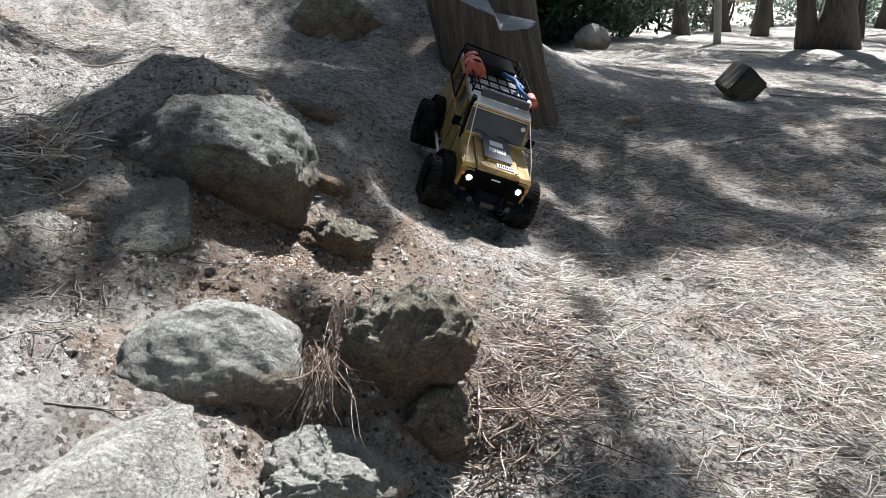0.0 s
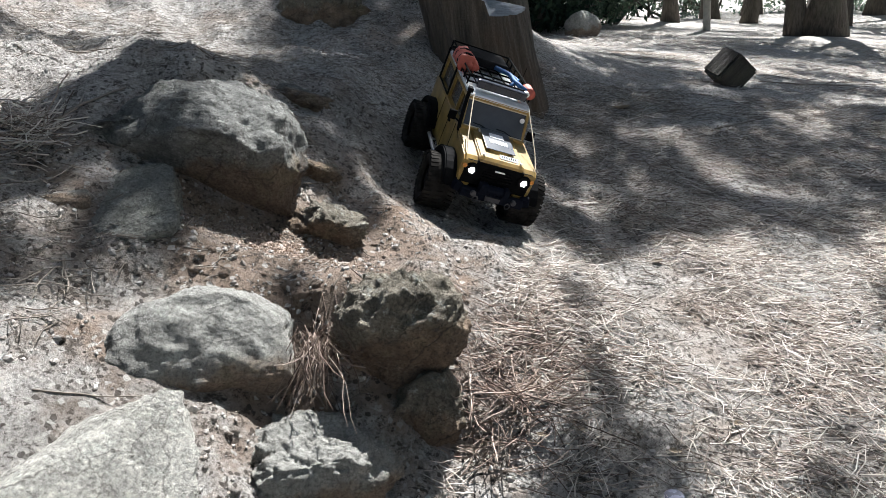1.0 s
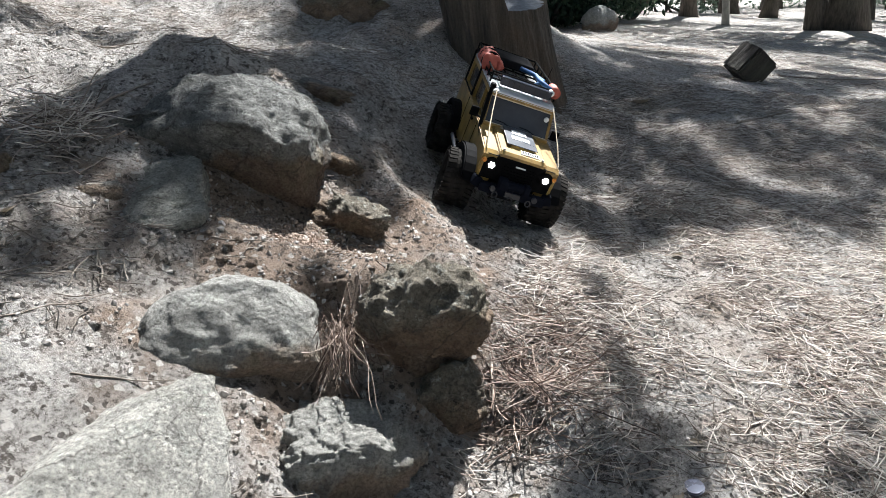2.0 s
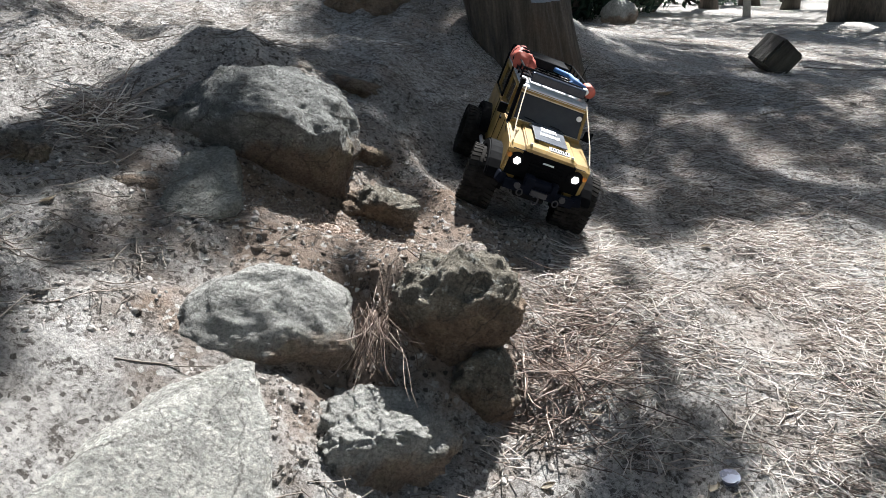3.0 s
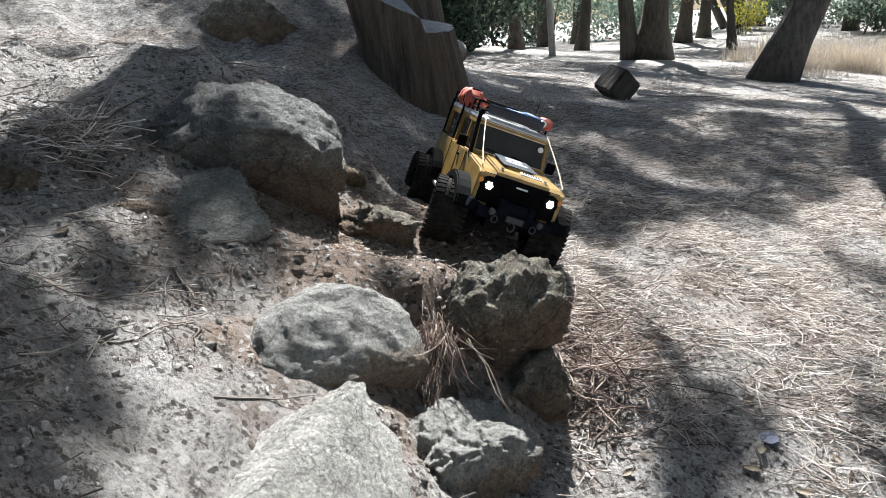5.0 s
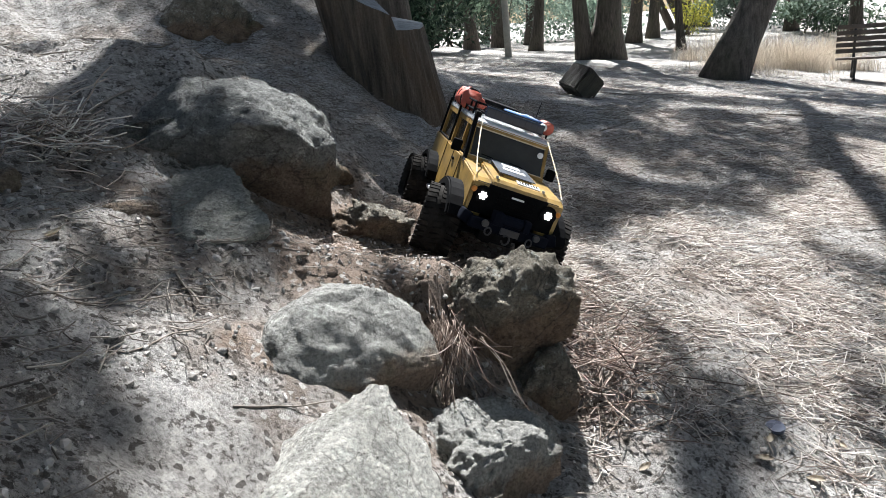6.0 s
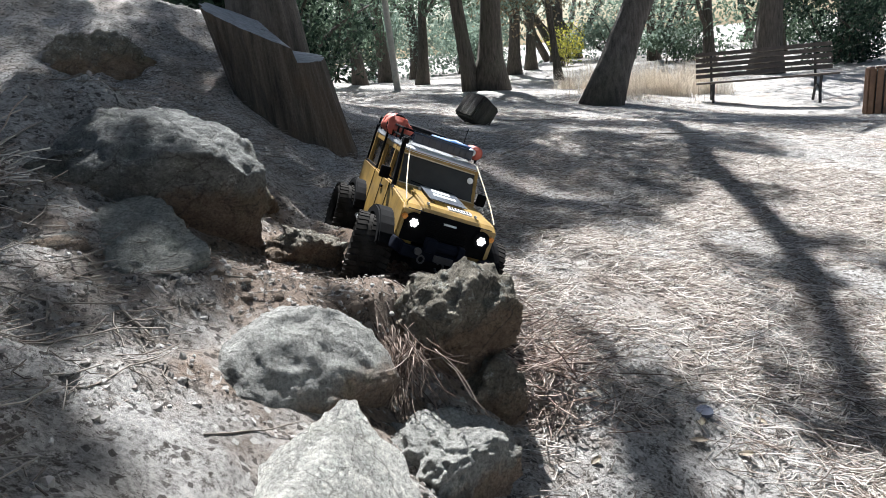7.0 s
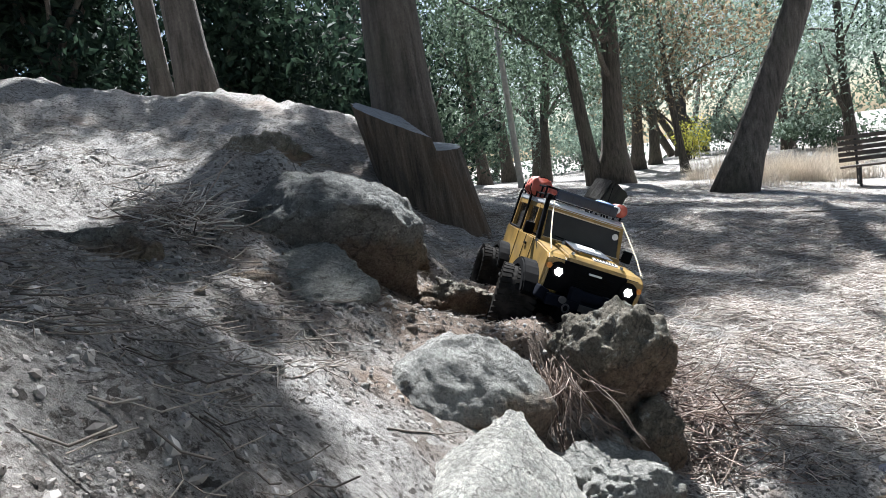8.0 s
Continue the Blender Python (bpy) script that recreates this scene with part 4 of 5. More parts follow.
def build_car():
    car = new("rc_crawler")
    tagged(car, "yellow radio-controlled off-road truck with roof rack and lit headlights", "toy car")
    side_outline = [(-0.250, 0.135)] + [(y, z) for y, z in arc(-0.162, 0.064, 0.082, 150, 22)] + [(-0.088, 0.095), (0.080, 0.095)] + [(y, z) for y, z in arc(0.162, 0.064, 0.082, 158, 35)] + [(0.236, 0.125), (0.2385, 0.182), (0.225, 0.190), (0.098, 0.199), (-0.252, 0.199)]

    def body(bm):
        slab(bm, side_outline, -0.0905, -0.0555, 0.003)
        slab(bm, side_outline, 0.0555, 0.0905, 0.003)
        slab(bm, [(-0.25, 0.12), (0.085, 0.12), (0.085, 0.198), (-0.25, 0.198)], -0.057, 0.057)
    shell = car_part("body", body, YELLOW, car, "glossy yellow body shell", False)
    car_part("chassis", lambda bm: (box(bm, (0, 0, 0.086), (0.07, 0.40, 0.03), 0.003), box(bm, (0, 0.0, 0.068), (0.11, 0.12, 0.016), 0.004)), DULL, car)
    for y in (0.162, -0.162):
        car_part("axle", lambda bm: (rod(bm, [(-0.085, y, (0.088 if y > 0 else 0.083)), (0, y, (0.083 if y > 0 else 0.078)), (0.085, y, (0.078 if y > 0 else 0.073))], 0.011), drum(bm, (0.012, y, (0.083 if y > 0 else 0.078)), 0.021, 0.03, "y", 16, 0.004)), DULL, car)
        for s in (1, -1):
            car_part("shock_absorber", lambda bm: rod(bm, [(s * 0.066, y, 0.062), (s * 0.052, y - 0.02, 0.15)], 0.0075), BLACK, car)
    for s in (1, -1):
        for y in (0.155, -0.162):
            car_part("fender_liner", lambda bm: box(bm, (s * 0.062, y, 0.128), (0.012, 0.15, 0.06), 0.002), DULL, car)

    # bonnet with a raised middle, decal and lettering bars
    def bonnet(bm):
        slab(bm, [(0.098, 0.185), (0.236, 0.178), (0.236, 0.190), (0.228, 0.1955), (0.098, 0.2045)], -0.0555, 0.0555, 0.003)
        slab(bm, [(0.102, 0.198), (0.205, 0.193), (0.196, 0.2025), (0.102, 0.2105)], -0.030, 0.030, 0.003)
    hood = car_part("bonnet", bonnet, YELLOW, car, "yellow bonnet with dark decal")
    tilt = (-4.4, 0, 0)
    car_part("decal", lambda bm: box(bm, (0.0, 0.150, 0.2078), (0.074, 0.096, 0.0016), 0.0006, tilt), DECAL, hood, "dark grey bonnet decal")
    car_part("lettering_bars", lambda bm: [box(bm, (x, 0.160, 0.2083), (0.0048, 0.016, 0.0016), 0, tilt) for x in np.linspace(-0.02, 0.02, 7)], WHITE, hood)
    car_part("emblem", lambda bm: box(bm, (0.0, 0.130, 0.2106), (0.036, 0.020, 0.0016), 0.0005, tilt), WHITE, hood, "pale oval emblem")
    plate = car_part("number_plate", lambda bm: box(bm, (-0.018, 0.214, 0.1985), (0.046, 0.014, 0.002), 0.0006, (-12, 0, 0)), WHITE, hood)
    car_part("plate_bars", lambda bm: [box(bm, (-0.018 + x, 0.2142, 0.1997), (0.003, 0.008, 0.001), 0, (-12, 0, 0)) for x in np.linspace(-0.017, 0.017, 7)], BLACK, plate)
    for x in (0.036, -0.036):
        car_part("washer_jet", lambda bm: drum(bm, (x, 0.108, 0.2065), 0.0048, 0.006, "z", 10, 0.001), SILVER, hood)
        car_part("bonnet_catch", lambda bm: drum(bm, (x * 1.28, 0.225, 0.196), 0.003, 0.008, "z", 8), SILVER, hood)
    for x in (-0.05, 0.012):
        car_part("wiper", lambda bm: rod(bm, [(x, 0.093, 0.2065), (x + 0.02, 0.089, 0.2125), (x + 0.042, 0.088, 0.2135)], 0.0012, 5), BLACK, hood)

    # front: grille, lamps, bumper, winch
    grille = car_part("grille", lambda bm: (box(bm, (0, 0.233, 0.155), (0.165, 0.010, 0.058), 0.003), [box(bm, (0, 0.2395, z), (0.075, 0.003, 0.0035), 0.0005) for z in np.linspace(0.137, 0.170, 6)]), BLACK, car)
    car_part("grille_badge", lambda bm: box(bm, (0.0, 0.2425, 0.1725), (0.024, 0.002, 0.0035), 0.0005), WHITE, grille, "white lettering bar on the grille")
    for s in (1, -1):
        lamp = car_part("headlight", lambda bm: drum(bm, (s * 0.065, 0.2385, 0.161), 0.0175, 0.008, "y", 24, 0.002), BLACK, car)
        car_part("led", lambda bm: [drum(bm, (s * 0.065 + dx, 0.2430, 0.161 + dz), 0.0026, 0.002, "y", 10) for dx, dz in ((0, 0), (0.0054, 0.0), (-0.0054, 0.0), (0.0027, 0.0047), (-0.0027, 0.0047), (0.0027, -0.0047), (-0.0027, -0.0047))], LAMP, lamp, "lit white headlight cluster")
        car_part("indicator", lambda bm: drum(bm, (s * 0.0835, 0.2395, 0.168), 0.0052, 0.006, "y", 12, 0.001), AMBER, car)
        car_part("wing_flare", lambda bm: slab(bm, arc(0.162, 0.064, 0.098, 158, 30) + arc(0.162, 0.064, 0.080, 30, 158), s * 0.084, s * 0.119, 0.003), BLACK, car, "black wheel-arch flare")
        car_part("rear_flare", lambda bm: slab(bm, arc(-0.162, 0.064, 0.094, 150, 28) + arc(-0.162, 0.064, 0.080, 28, 150), s * 0.084, s * 0.114, 0.002), BLACK, car, "black wheel-arch flare")
        car_part("fog_lamp", lambda bm: drum(bm, (s * 0.050, 0.268, 0.119), 0.0065, 0.008, "y", 12, 0.001), STEEL, car)
    bumper = car_part("bumper", lambda bm: (box(bm, (0, 0.252, 0.113), (0.155, 0.020, 0.020), 0.003), box(bm, (0.085, 0.245, 0.118), (0.022, 0.018, 0.022), 0.003, (0, -18, 12)), box(bm, (-0.085, 0.245, 0.118), (0.022, 0.018, 0.022), 0.003, (0, 18, -12))), NAVY, car, "navy front bumper")
    car_part("winch", lambda bm: (drum(bm, (0, 0.256, 0.132), 0.0105, 0.042, "x", 16, 0.002), box(bm, (0.028, 0.256, 0.132), (0.020, 0.024, 0.024), 0.003), box(bm, (-0.028, 0.256, 0.132), (0.014, 0.022, 0.022), 0.003)), NAVY, bumper)
    car_part("fairlead", lambda bm: box(bm, (0.0, 0.2645, 0.113), (0.036, 0.005, 0.012), 0.001), STEEL, bumper)
    car_part("tow_hook", lambda bm: rod(bm, [(0.004 + 0.007 * math.cos(a), 0.268, 0.100 + 0.009 * math.sin(a)) for a in np.linspace(0.6, 6.0, 12)], 0.0018, 6), STEEL, bumper)
    for x in (0.040, -0.040):
        car_part("shackle", lambda bm: rod(bm, [(x + 0.006 * math.cos(a), 0.266, 0.106 + 0.007 * math.sin(a)) for a in np.linspace(0, 6.28, 10)], 0.0016, 6), STEEL, bumper)

    # cabin: posts, roof, windows
    def cabin(bm):
        for s in (1, -1):
            slab(bm, [(0.098, 0.198), (0.092, 0.198), (0.053, 0.268), (0.060, 0.268)], s * 0.0765, s * 0.0835, 0.001)
            slab(bm, [(0.010, 0.198), (0.002, 0.198), (0.002, 0.268), (0.010, 0.268)], s * 0.071, s * 0.083, 0.001)
            slab(bm, [(-0.095, 0.198), (-0.108, 0.198), (-0.106, 0.268), (-0.095, 0.268)], s * 0.071, s * 0.083, 0.001)
            slab(bm, [(-0.232, 0.198), (-0.251, 0.198), (-0.247, 0.268), (-0.232, 0.268)], s * 0.071, s * 0.083, 0.001)
            slab(bm, [(0.060, 0.257), (0.062, 0.266), (-0.247, 0.268), (-0.247, 0.257)], s * 0.070, s * 0.0825, 0.001)
        box(bm, (0, 0.0575, 0.2645), (0.164, 0.010, 0.010), 0.002)
        box(bm, (0, 0.097, 0.2015), (0.164, 0.012, 0.010), 0.002)
        box(bm, (0, -0.247, 0.235), (0.15, 0.008, 0.07), 0.002)
    cab = car_part("cabin_frame", cabin, OCHRE, car, "ochre cabin posts and rails")
    car_part("windscreen", lambda bm: slab(bm, [(0.0935, 0.205), (0.0900, 0.205), (0.0560, 0.2605), (0.0595, 0.2605)], -0.077, 0.077), SMOKED, cab, "dark smoked windscreen")
    car_part("windscreen_seal", lambda bm: (rod(bm, [(0.077, 0.0965, 0.2065), (-0.077, 0.0965, 0.2065)], 0.0014, 6), rod(bm, [(0.077, 0.0625, 0.2600), (-0.077, 0.0625, 0.2600)], 0.0014, 6)), CORD, cab, "tan windscreen trim")
    car_part("sticker", lambda bm: drum(bm, (-0.068, 0.0725, 0.246), 0.0062, 0.002, "y", 16), WHITE, cab, "round white sticker")
    for s in (1, -1):
        for y0, y1 in ((0.086, 0.012), (0.000, -0.094), (-0.110, -0.230)):
            top = (0.055 if y0 > 0.05 else y0)
            car_part("side_window", lambda bm: slab(bm, [(y0, 0.202), (top, 0.257), (y1, 0.257), (y1, 0.202)], s * 0.073, s * 0.0765), SMOKED, cab)
        for y in (0.083, 0.005, -0.088):
            car_part("door_line", lambda bm: box(bm, (s * 0.0908, y, 0.150), (0.0015, 0.0018, 0.095)), DULL, shell)
        car_part("door_handle", lambda bm: box(bm, (s * 0.0925, 0.022, 0.180), (0.004, 0.016, 0.005), 0.001), BLACK, shell)
        car_part("wing_mirror", lambda bm: (box(bm, (s * 0.104, 0.072, 0.214), (0.020, 0.008, 0.024), 0.003), rod(bm, [(s * 0.082, 0.080, 0.203), (s * 0.098, 0.073, 0.208)], 0.002, 6)), BLACK, car)
        slider = car_part("rock_slider", lambda bm: (rod(bm, [(s * 0.100, 0.080, 0.090), (s * 0.101, 0.0, 0.089), (s * 0.100, -0.085, 0.090)], 0.005), [rod(bm, [(s * 0.100, y, 0.090), (s * 0.06, y, 0.094)], 0.003, 6) for y in (0.05, -0.05)]), SILVER, car, "scuffed silver rock slider")
        car_part("cage_tube", lambda bm: (rod(bm, [(s * 0.0865, -0.240, 0.140), (s * 0.0865, -0.235, 0.285)], 0.0026, 6), rod(bm, [(s * 0.0865, -0.10, 0.2), (s * 0.0865, -0.10, 0.285)], 0.0026, 6), rod(bm, [(s * 0.0865, -0.240, 0.200), (s * 0.0865, -0.100, 0.201)], 0.0024, 6)), BLACK, car)
        car_part("limb_riser", lambda bm: rod(bm, [(s * 0.072, 0.072, 0.277), (s * 0.079, 0.13, 0.246), (s * 0.0845, 0.185, 0.2165), (s * 0.0855, 0.224, 0.1945)], 0.0013, 6), CORD, car, "pale cord from roof to wing")
    car_part("snorkel", lambda bm: (rod(bm, [(0.0855, 0.150, 0.176), (0.0875, 0.105, 0.196), (0.0835, 0.068, 0.258), (0.0835, 0.066, 0.282)], 0.0046, 8), box(bm, (0.0835, 0.070, 0.284), (0.011, 0.018, 0.011), 0.002)), BLACK, car)
    car_part("roof", lambda bm: slab(bm, [(0.063, 0.2665), (0.060, 0.2725), (0.040, 0.277), (-0.235, 0.279), (-0.249, 0.272), (-0.249, 0.2665)], -0.083, 0.083, 0.003), ROOF, car, "white roof panel")

    # roof rack, light bar and load
    def rack(bm):
        for z in (0.2875, 0.3035):
            rod(bm, [(-0.083, 0.020, z), (0.083, 0.020, z), (0.083, -0.242, z), (-0.083, -0.242, z), (-0.083, 0.020, z)], 0.0024, 6)
        for y in np.linspace(0.02, -0.242, 7):
            for s in (1, -1):
                rod(bm, [(s * 0.083, y, 0.279), (s * 0.083, y, 0.304)], 0.0022, 6)
            rod(bm, [(-0.083, y, 0.2875), (0.083, y, 0.2875)], 0.0022, 6)
        for x in np.linspace(-0.06, 0.06, 5):
            rod(bm, [(x, 0.02, 0.2875), (x, -0.242, 0.2875)], 0.0020, 6)
    roof_rack = car_part("roof_rack", rack, BLACK, car, "black tube roof rack")
    car_part("light_bar", lambda bm: (box(bm, (-0.002, 0.034, 0.2935), (0.130, 0.016, 0.021), 0.003), [box(bm, (x, 0.0425, 0.2935), (0.011, 0.002, 0.014), 0.0005) for x in np.linspace(-0.056, 0.052, 9)]), BAR, roof_rack, "unlit black light bar")
    def bag(bm):
        drum(bm, (0.075, -0.105, 0.300), 0.0225, 0.095, "y", 28, 0.009)
        drum(bm, (0.056, -0.09, 0.297), 0.0135, 0.06, "y", 18, 0.005)
        bmesh.ops.subdivide_edges(bm, edges=[e for e in bm.edges if e.calc_length() > 0.02], cuts=7, use_grid_fill=True)
        for v in bm.verts:
            n = noise.fractal(Vector((v.co.x * 60, v.co.y * 90, v.co.z * 60)), 0.8, 2.0, 3)
            v.co += Vector((v.co.x - 0.07, 0, v.co.z - 0.299)) * (0.22 * n) + Vector((0, 0.004 * n, 0))
    roll = car_part("red_bag", bag, RED, roof_rack, "faded red rolled bag", True)
    for y in (-0.122, -0.085):
        car_part("bag_strap", lambda bm: drum(bm, (0.074, y, 0.300), 0.0243, 0.005, "y", 20), DULL, roll, "dark strap round the bag")
    can = car_part("red_can", lambda bm: drum(bm, (-0.078, 0.006, 0.300), 0.0135, 0.046, "y", 18, 0.003), RED, roof_rack, "small red canister", True)
    car_part("can_cap", lambda bm: drum(bm, (-0.066, 0.030, 0.2995), 0.0075, 0.014, "y", 14, 0.002), WHITE, can, "white canister cap")
    car_part("strap", lambda bm: (rod(bm, [(-0.070, 0.02, 0.303), (-0.045, -0.03, 0.306), (-0.050, -0.09, 0.302), (-0.015, -0.12, 0.300)], 0.006, 7), rod(bm, [(-0.03, 0.0, 0.299), (-0.065, -0.06, 0.302), (-0.03, -0.15, 0.298)], 0.0045, 7)), BLUE, roof_rack, "blue tow strap", True)
    car_part("storage_box", lambda bm: box(bm, (0.0, -0.165, 0.300), (0.10, 0.09, 0.022), 0.004), DULL, roof_rack)
    car_part("aerial", lambda bm: rod(bm, [(-0.06, -0.02, 0.28), (-0.061, -0.025, 0.325), (-0.063, -0.03, 0.345)], 0.0008, 5), BLACK, car)
    spare = car_part("spare_wheel", lambda bm: (drum(bm, (0.0, -0.268, 0.19), 0.052, 0.034, "y", 28, 0.006), drum(bm, (0.0, -0.288, 0.19), 0.03, 0.006, "y", 20)), RUBBER, car, "black spare wheel on the tail")
    car_part("rear_bumper", lambda bm: box(bm, (0, -0.257, 0.112), (0.17, 0.016, 0.018), 0.003), BLACK, car)
    wheels = [(x, y, make_wheel(car, x, y)) for x in (0.108, -0.108) for y in (0.162, -0.162)]
    return car, wheels


CAR, WHEELS = build_car()


# ---- bench, bin and other furniture of the clearing ----
def bench():
    a, b = Vector((8.45, 7.70, 0)), Vector((9.64, 6.46, 0))
    mid, along = (a + b) / 2, (b - a).normalized()
    base = new("park_bench")
    base.matrix_basis = Matrix.Translation((mid.x, mid.y, float(ground_z(mid.x, mid.y)))) @ Matrix.Rotation(math.atan2(along.y, along.x), 4, "Z")
    wood = simple("bench_wood", (0.10, 0.078, 0.062), 0.75, 0, 0.35, 8, 0.003)
    iron = simple("bench_iron", (0.03, 0.03, 0.03), 0.6, 0.4, 0.3, 20)

    def slat(name, y, z, h, d, turn):
        bm = bmesh.new()
        box(bm, (0, y, z), (2.0, d, h), 0.006, turn)
        part(name, bm, wood, base)
    for k in range(5):
        slat("back_slat", 0.20 + 0.035 * k, 0.50 + 0.085 * k, 0.062, 0.025, (-18, 0, 0))
    for k in range(4):
        slat("seat_slat", -0.24 + 0.11 * k, 0.425 - 0.01 * k, 0.028, 0.09, (0, 0, 0))
    for x in (-0.76, 0.76):
        bm = bmesh.new()
        rod(bm, [(x, -0.26, 0.0), (x, -0.20, 0.20), (x, -0.25, 0.40)], 0.022)
        rod(bm, [(x, 0.26, 0.0), (x, 0.14, 0.20), (x, 0.16, 0.40)], 0.022)
        rod(bm, [(x, -0.26, 0.40), (x, 0.17, 0.385), (x, 0.24, 0.55), (x, 0.36, 0.87)], 0.020)
        rod(bm, [(x, -0.21, 0.19), (x, 0.0, 0.26), (x, 0.15, 0.19)], 0.015)
        part("leg_frame", bm, iron, base)
    tagged(base, "old brown wooden slatted park bench with iron legs", "bench")


bench()


def litter_bin():
    x, y = 8.25, 4.85
    base = new("litter_bin")
    base.matrix_basis = pose(x, y, float(ground_z(x, y)), 0, 0, 20)
    wood = simple("bin_wood", (0.20, 0.115, 0.07), 0.75, 0, 0.3, 10, 0.003)
    bm = bmesh.new()
    drum(bm, (0, 0, 0.27), 0.16, 0.52, "z", 20)
    part("liner", bm, simple("bin_liner", (0.05, 0.05, 0.05), 0.7), base)
    for k in range(14):
        a = k / 14 * 2 * np.pi
        bm = bmesh.new()
        box(bm, (0.185 * math.cos(a), 0.185 * math.sin(a), 0.28), (0.02, 0.066, 0.56), 0.004, (0, 0, math.degrees(a)))
        part("slat", bm, wood, base)
    tagged(base, "round brown wooden slatted litter bin", "bin")


litter_bin()


def far_bench():
    x, y = 7.0, 20.8
    base = new("picnic_bench")
    base.matrix_basis = pose(x, y, float(ground_z(x, y)), 0, 0, -20)
    wood = simple("grey_wood", (0.36, 0.36, 0.33), 0.8, 0, 0.2, 8)
    for y0, z in ((0, 0.45), (0.2, 0.62), (0.24, 0.82)):
        bm = bmesh.new()
        box(bm, (0, y0, z), (1.7, 0.22 if z < 0.5 else 0.03, 0.05 if z < 0.5 else 0.12), 0.01)
        part("board", bm, wood, base)
    for s in (-0.6, 0.6):
        bm = bmesh.new()
        box(bm, (s, 0.1, 0.22), (0.08, 0.3, 0.46), 0.01)
        part("leg", bm, wood, base)
    tagged(base, "pale grey wooden bench far under the trees", "bench")


far_bench()


# ---- litter on the ground ----
def in_stone(x, y, pad=0.0):
    """True where one of the stones or the stump stands."""
    inside = np.zeros(len(x), bool)
    for cx, cy, r in STONE_SPOTS:
        inside |= (x - cx) ** 2 + (y - cy) ** 2 < (r + pad) ** 2
    return inside


STONE_SPOTS = [(-0.467, 1.425, 0.17), (-0.655, 1.41, 0.14), (-0.56, 1.24, 0.08), (-0.225, 1.335, 0.06), (-0.44, 0.92, 0.11), (-0.33, 0.95, 0.11), (-0.09, 1.035, 0.10), (-0.52, 0.66, 0.16), (-0.93, 1.2, 0.12), (0.25, 3.08, 0.2)]


def strands(n, rng, where, length, width, lift=0.5, arch=0.12, seg=2):
    """Thin bent three-sided strands lying on the ground: points and quads."""
    x, y = where(rng, n)
    a = rng.uniform(0, 2 * np.pi, n)
    L = length * rng.uniform(0.45, 1.25, n)
    curve = rng.normal(0, arch, n)
    tilt = np.abs(rng.normal(0, 0.2, n)) * lift
    s = np.linspace(-0.5, 0.5, seg + 1)
    dx, dy = np.cos(a)[:, None] * L[:, None] * s, np.sin(a)[:, None] * L[:, None] * s
    bow = (curve * L)[:, None] * (1 - 4 * s ** 2)
    px, py = x[:, None] + dx - np.sin(a)[:, None] * bow, y[:, None] + dy + np.cos(a)[:, None] * bow
    gz = ground_z(px, py)
    pz = np.maximum(gz + 0.0015, (gz.max(1) * 0.35 + gz.mean(1) * 0.65)[:, None] + 0.001 + tilt[:, None] * (s + 0.5) * L[:, None])
    w = width * rng.uniform(0.6, 1.4, n)[:, None]
    nx, ny = -np.sin(a)[:, None] * w, np.cos(a)[:, None] * w
    ring = np.stack([np.stack([px + nx, py + ny, pz], -1), np.stack([px - nx, py - ny, pz], -1), np.stack([px, py, pz + w * 1.6], -1)], 2)
    v = ring.reshape(-1, 3)
    m = seg + 1
    base = (np.arange(n) * m * 3)[:, None, None]
    i, k = np.meshgrid(np.arange(seg), np.arange(3), indexing="ij")
    q = np.stack([i * 3 + k, i * 3 + (k + 1) % 3, (i + 1) * 3 + (k + 1) % 3, (i + 1) * 3 + k], -1).reshape(1, -1, 4)
    return v, (base + q).reshape(-1, 4)


def needles():
    rng = np.random.default_rng(77)

    def right_side(rng, n):
        x, y = rng.uniform(-0.15, 2.6, n * 4), 0.35 + 3.2 * rng.uniform(0, 1, n * 4) ** 1.4
        keep = (x > np.minimum(-0.14 + 0.38 * (y - 0.6), 0.42) + 0.05 * fbm(x, y, 0.15, 2, 45)) & ~in_stone(x, y, 0.0) & (fbm(x, y, 0.25, 3, 44) > rng.uniform(-0.7, 1.0, len(x)))
        x, y = x[keep], y[keep]
        return x[:n], y[:n]

    def everywhere(rng, n):
        x, y = rng.uniform(-1.6, 2.6, n * 3), rng.uniform(0.35, 3.6, n * 3)
        keep = ~in_stone(x, y, 0.0) & (fbm(x, y, 0.2, 3, 46) - 1.2 * np.exp(-((x - 0.0) / 0.2) ** 2 - ((y - 1.55) / 0.4) ** 2) > rng.uniform(-0.9, 1.1, len(x)))
        return x[keep][:n], y[keep][:n]

    def far(rng, n):
        x, y = rng.uniform(1.5, 8.0, n * 2), rng.uniform(1.0, 9.0, n * 2)
        keep = fbm(x, y, 0.6, 3, 47) > rng.uniform(-1.0, 1.0, len(x))
        return x[keep][:n], y[keep][:n]

    for name, fn, n, L, w, lift, label in (("pine_needles", right_side, 56000, 0.058, 0.0008, 0.7, "carpet of dry straw-coloured pine needles"), ("long_straw", right_side, 4500, 0.085, 0.0009, 1.1, "long bent dry straws lying criss-cross"),
                                           ("scattered_needles", everywhere, 16000, 0.05, 0.0008, 0.6, "scattered dry needles and stalks on soil"), ("far_litter", far, 16000, 0.085, 0.0014, 0.7, "dry straw and litter under the trees")):
        spots = fn(rng, n)
        v, q = strands(len(spots[0]), rng, lambda r, m: spots, L, w, lift)
        tagged(solid(name, mesh_np(name, v, q), TWIG if name == "scattered_needles" else STRAW), label, "litter", "", "stuff")


needles()


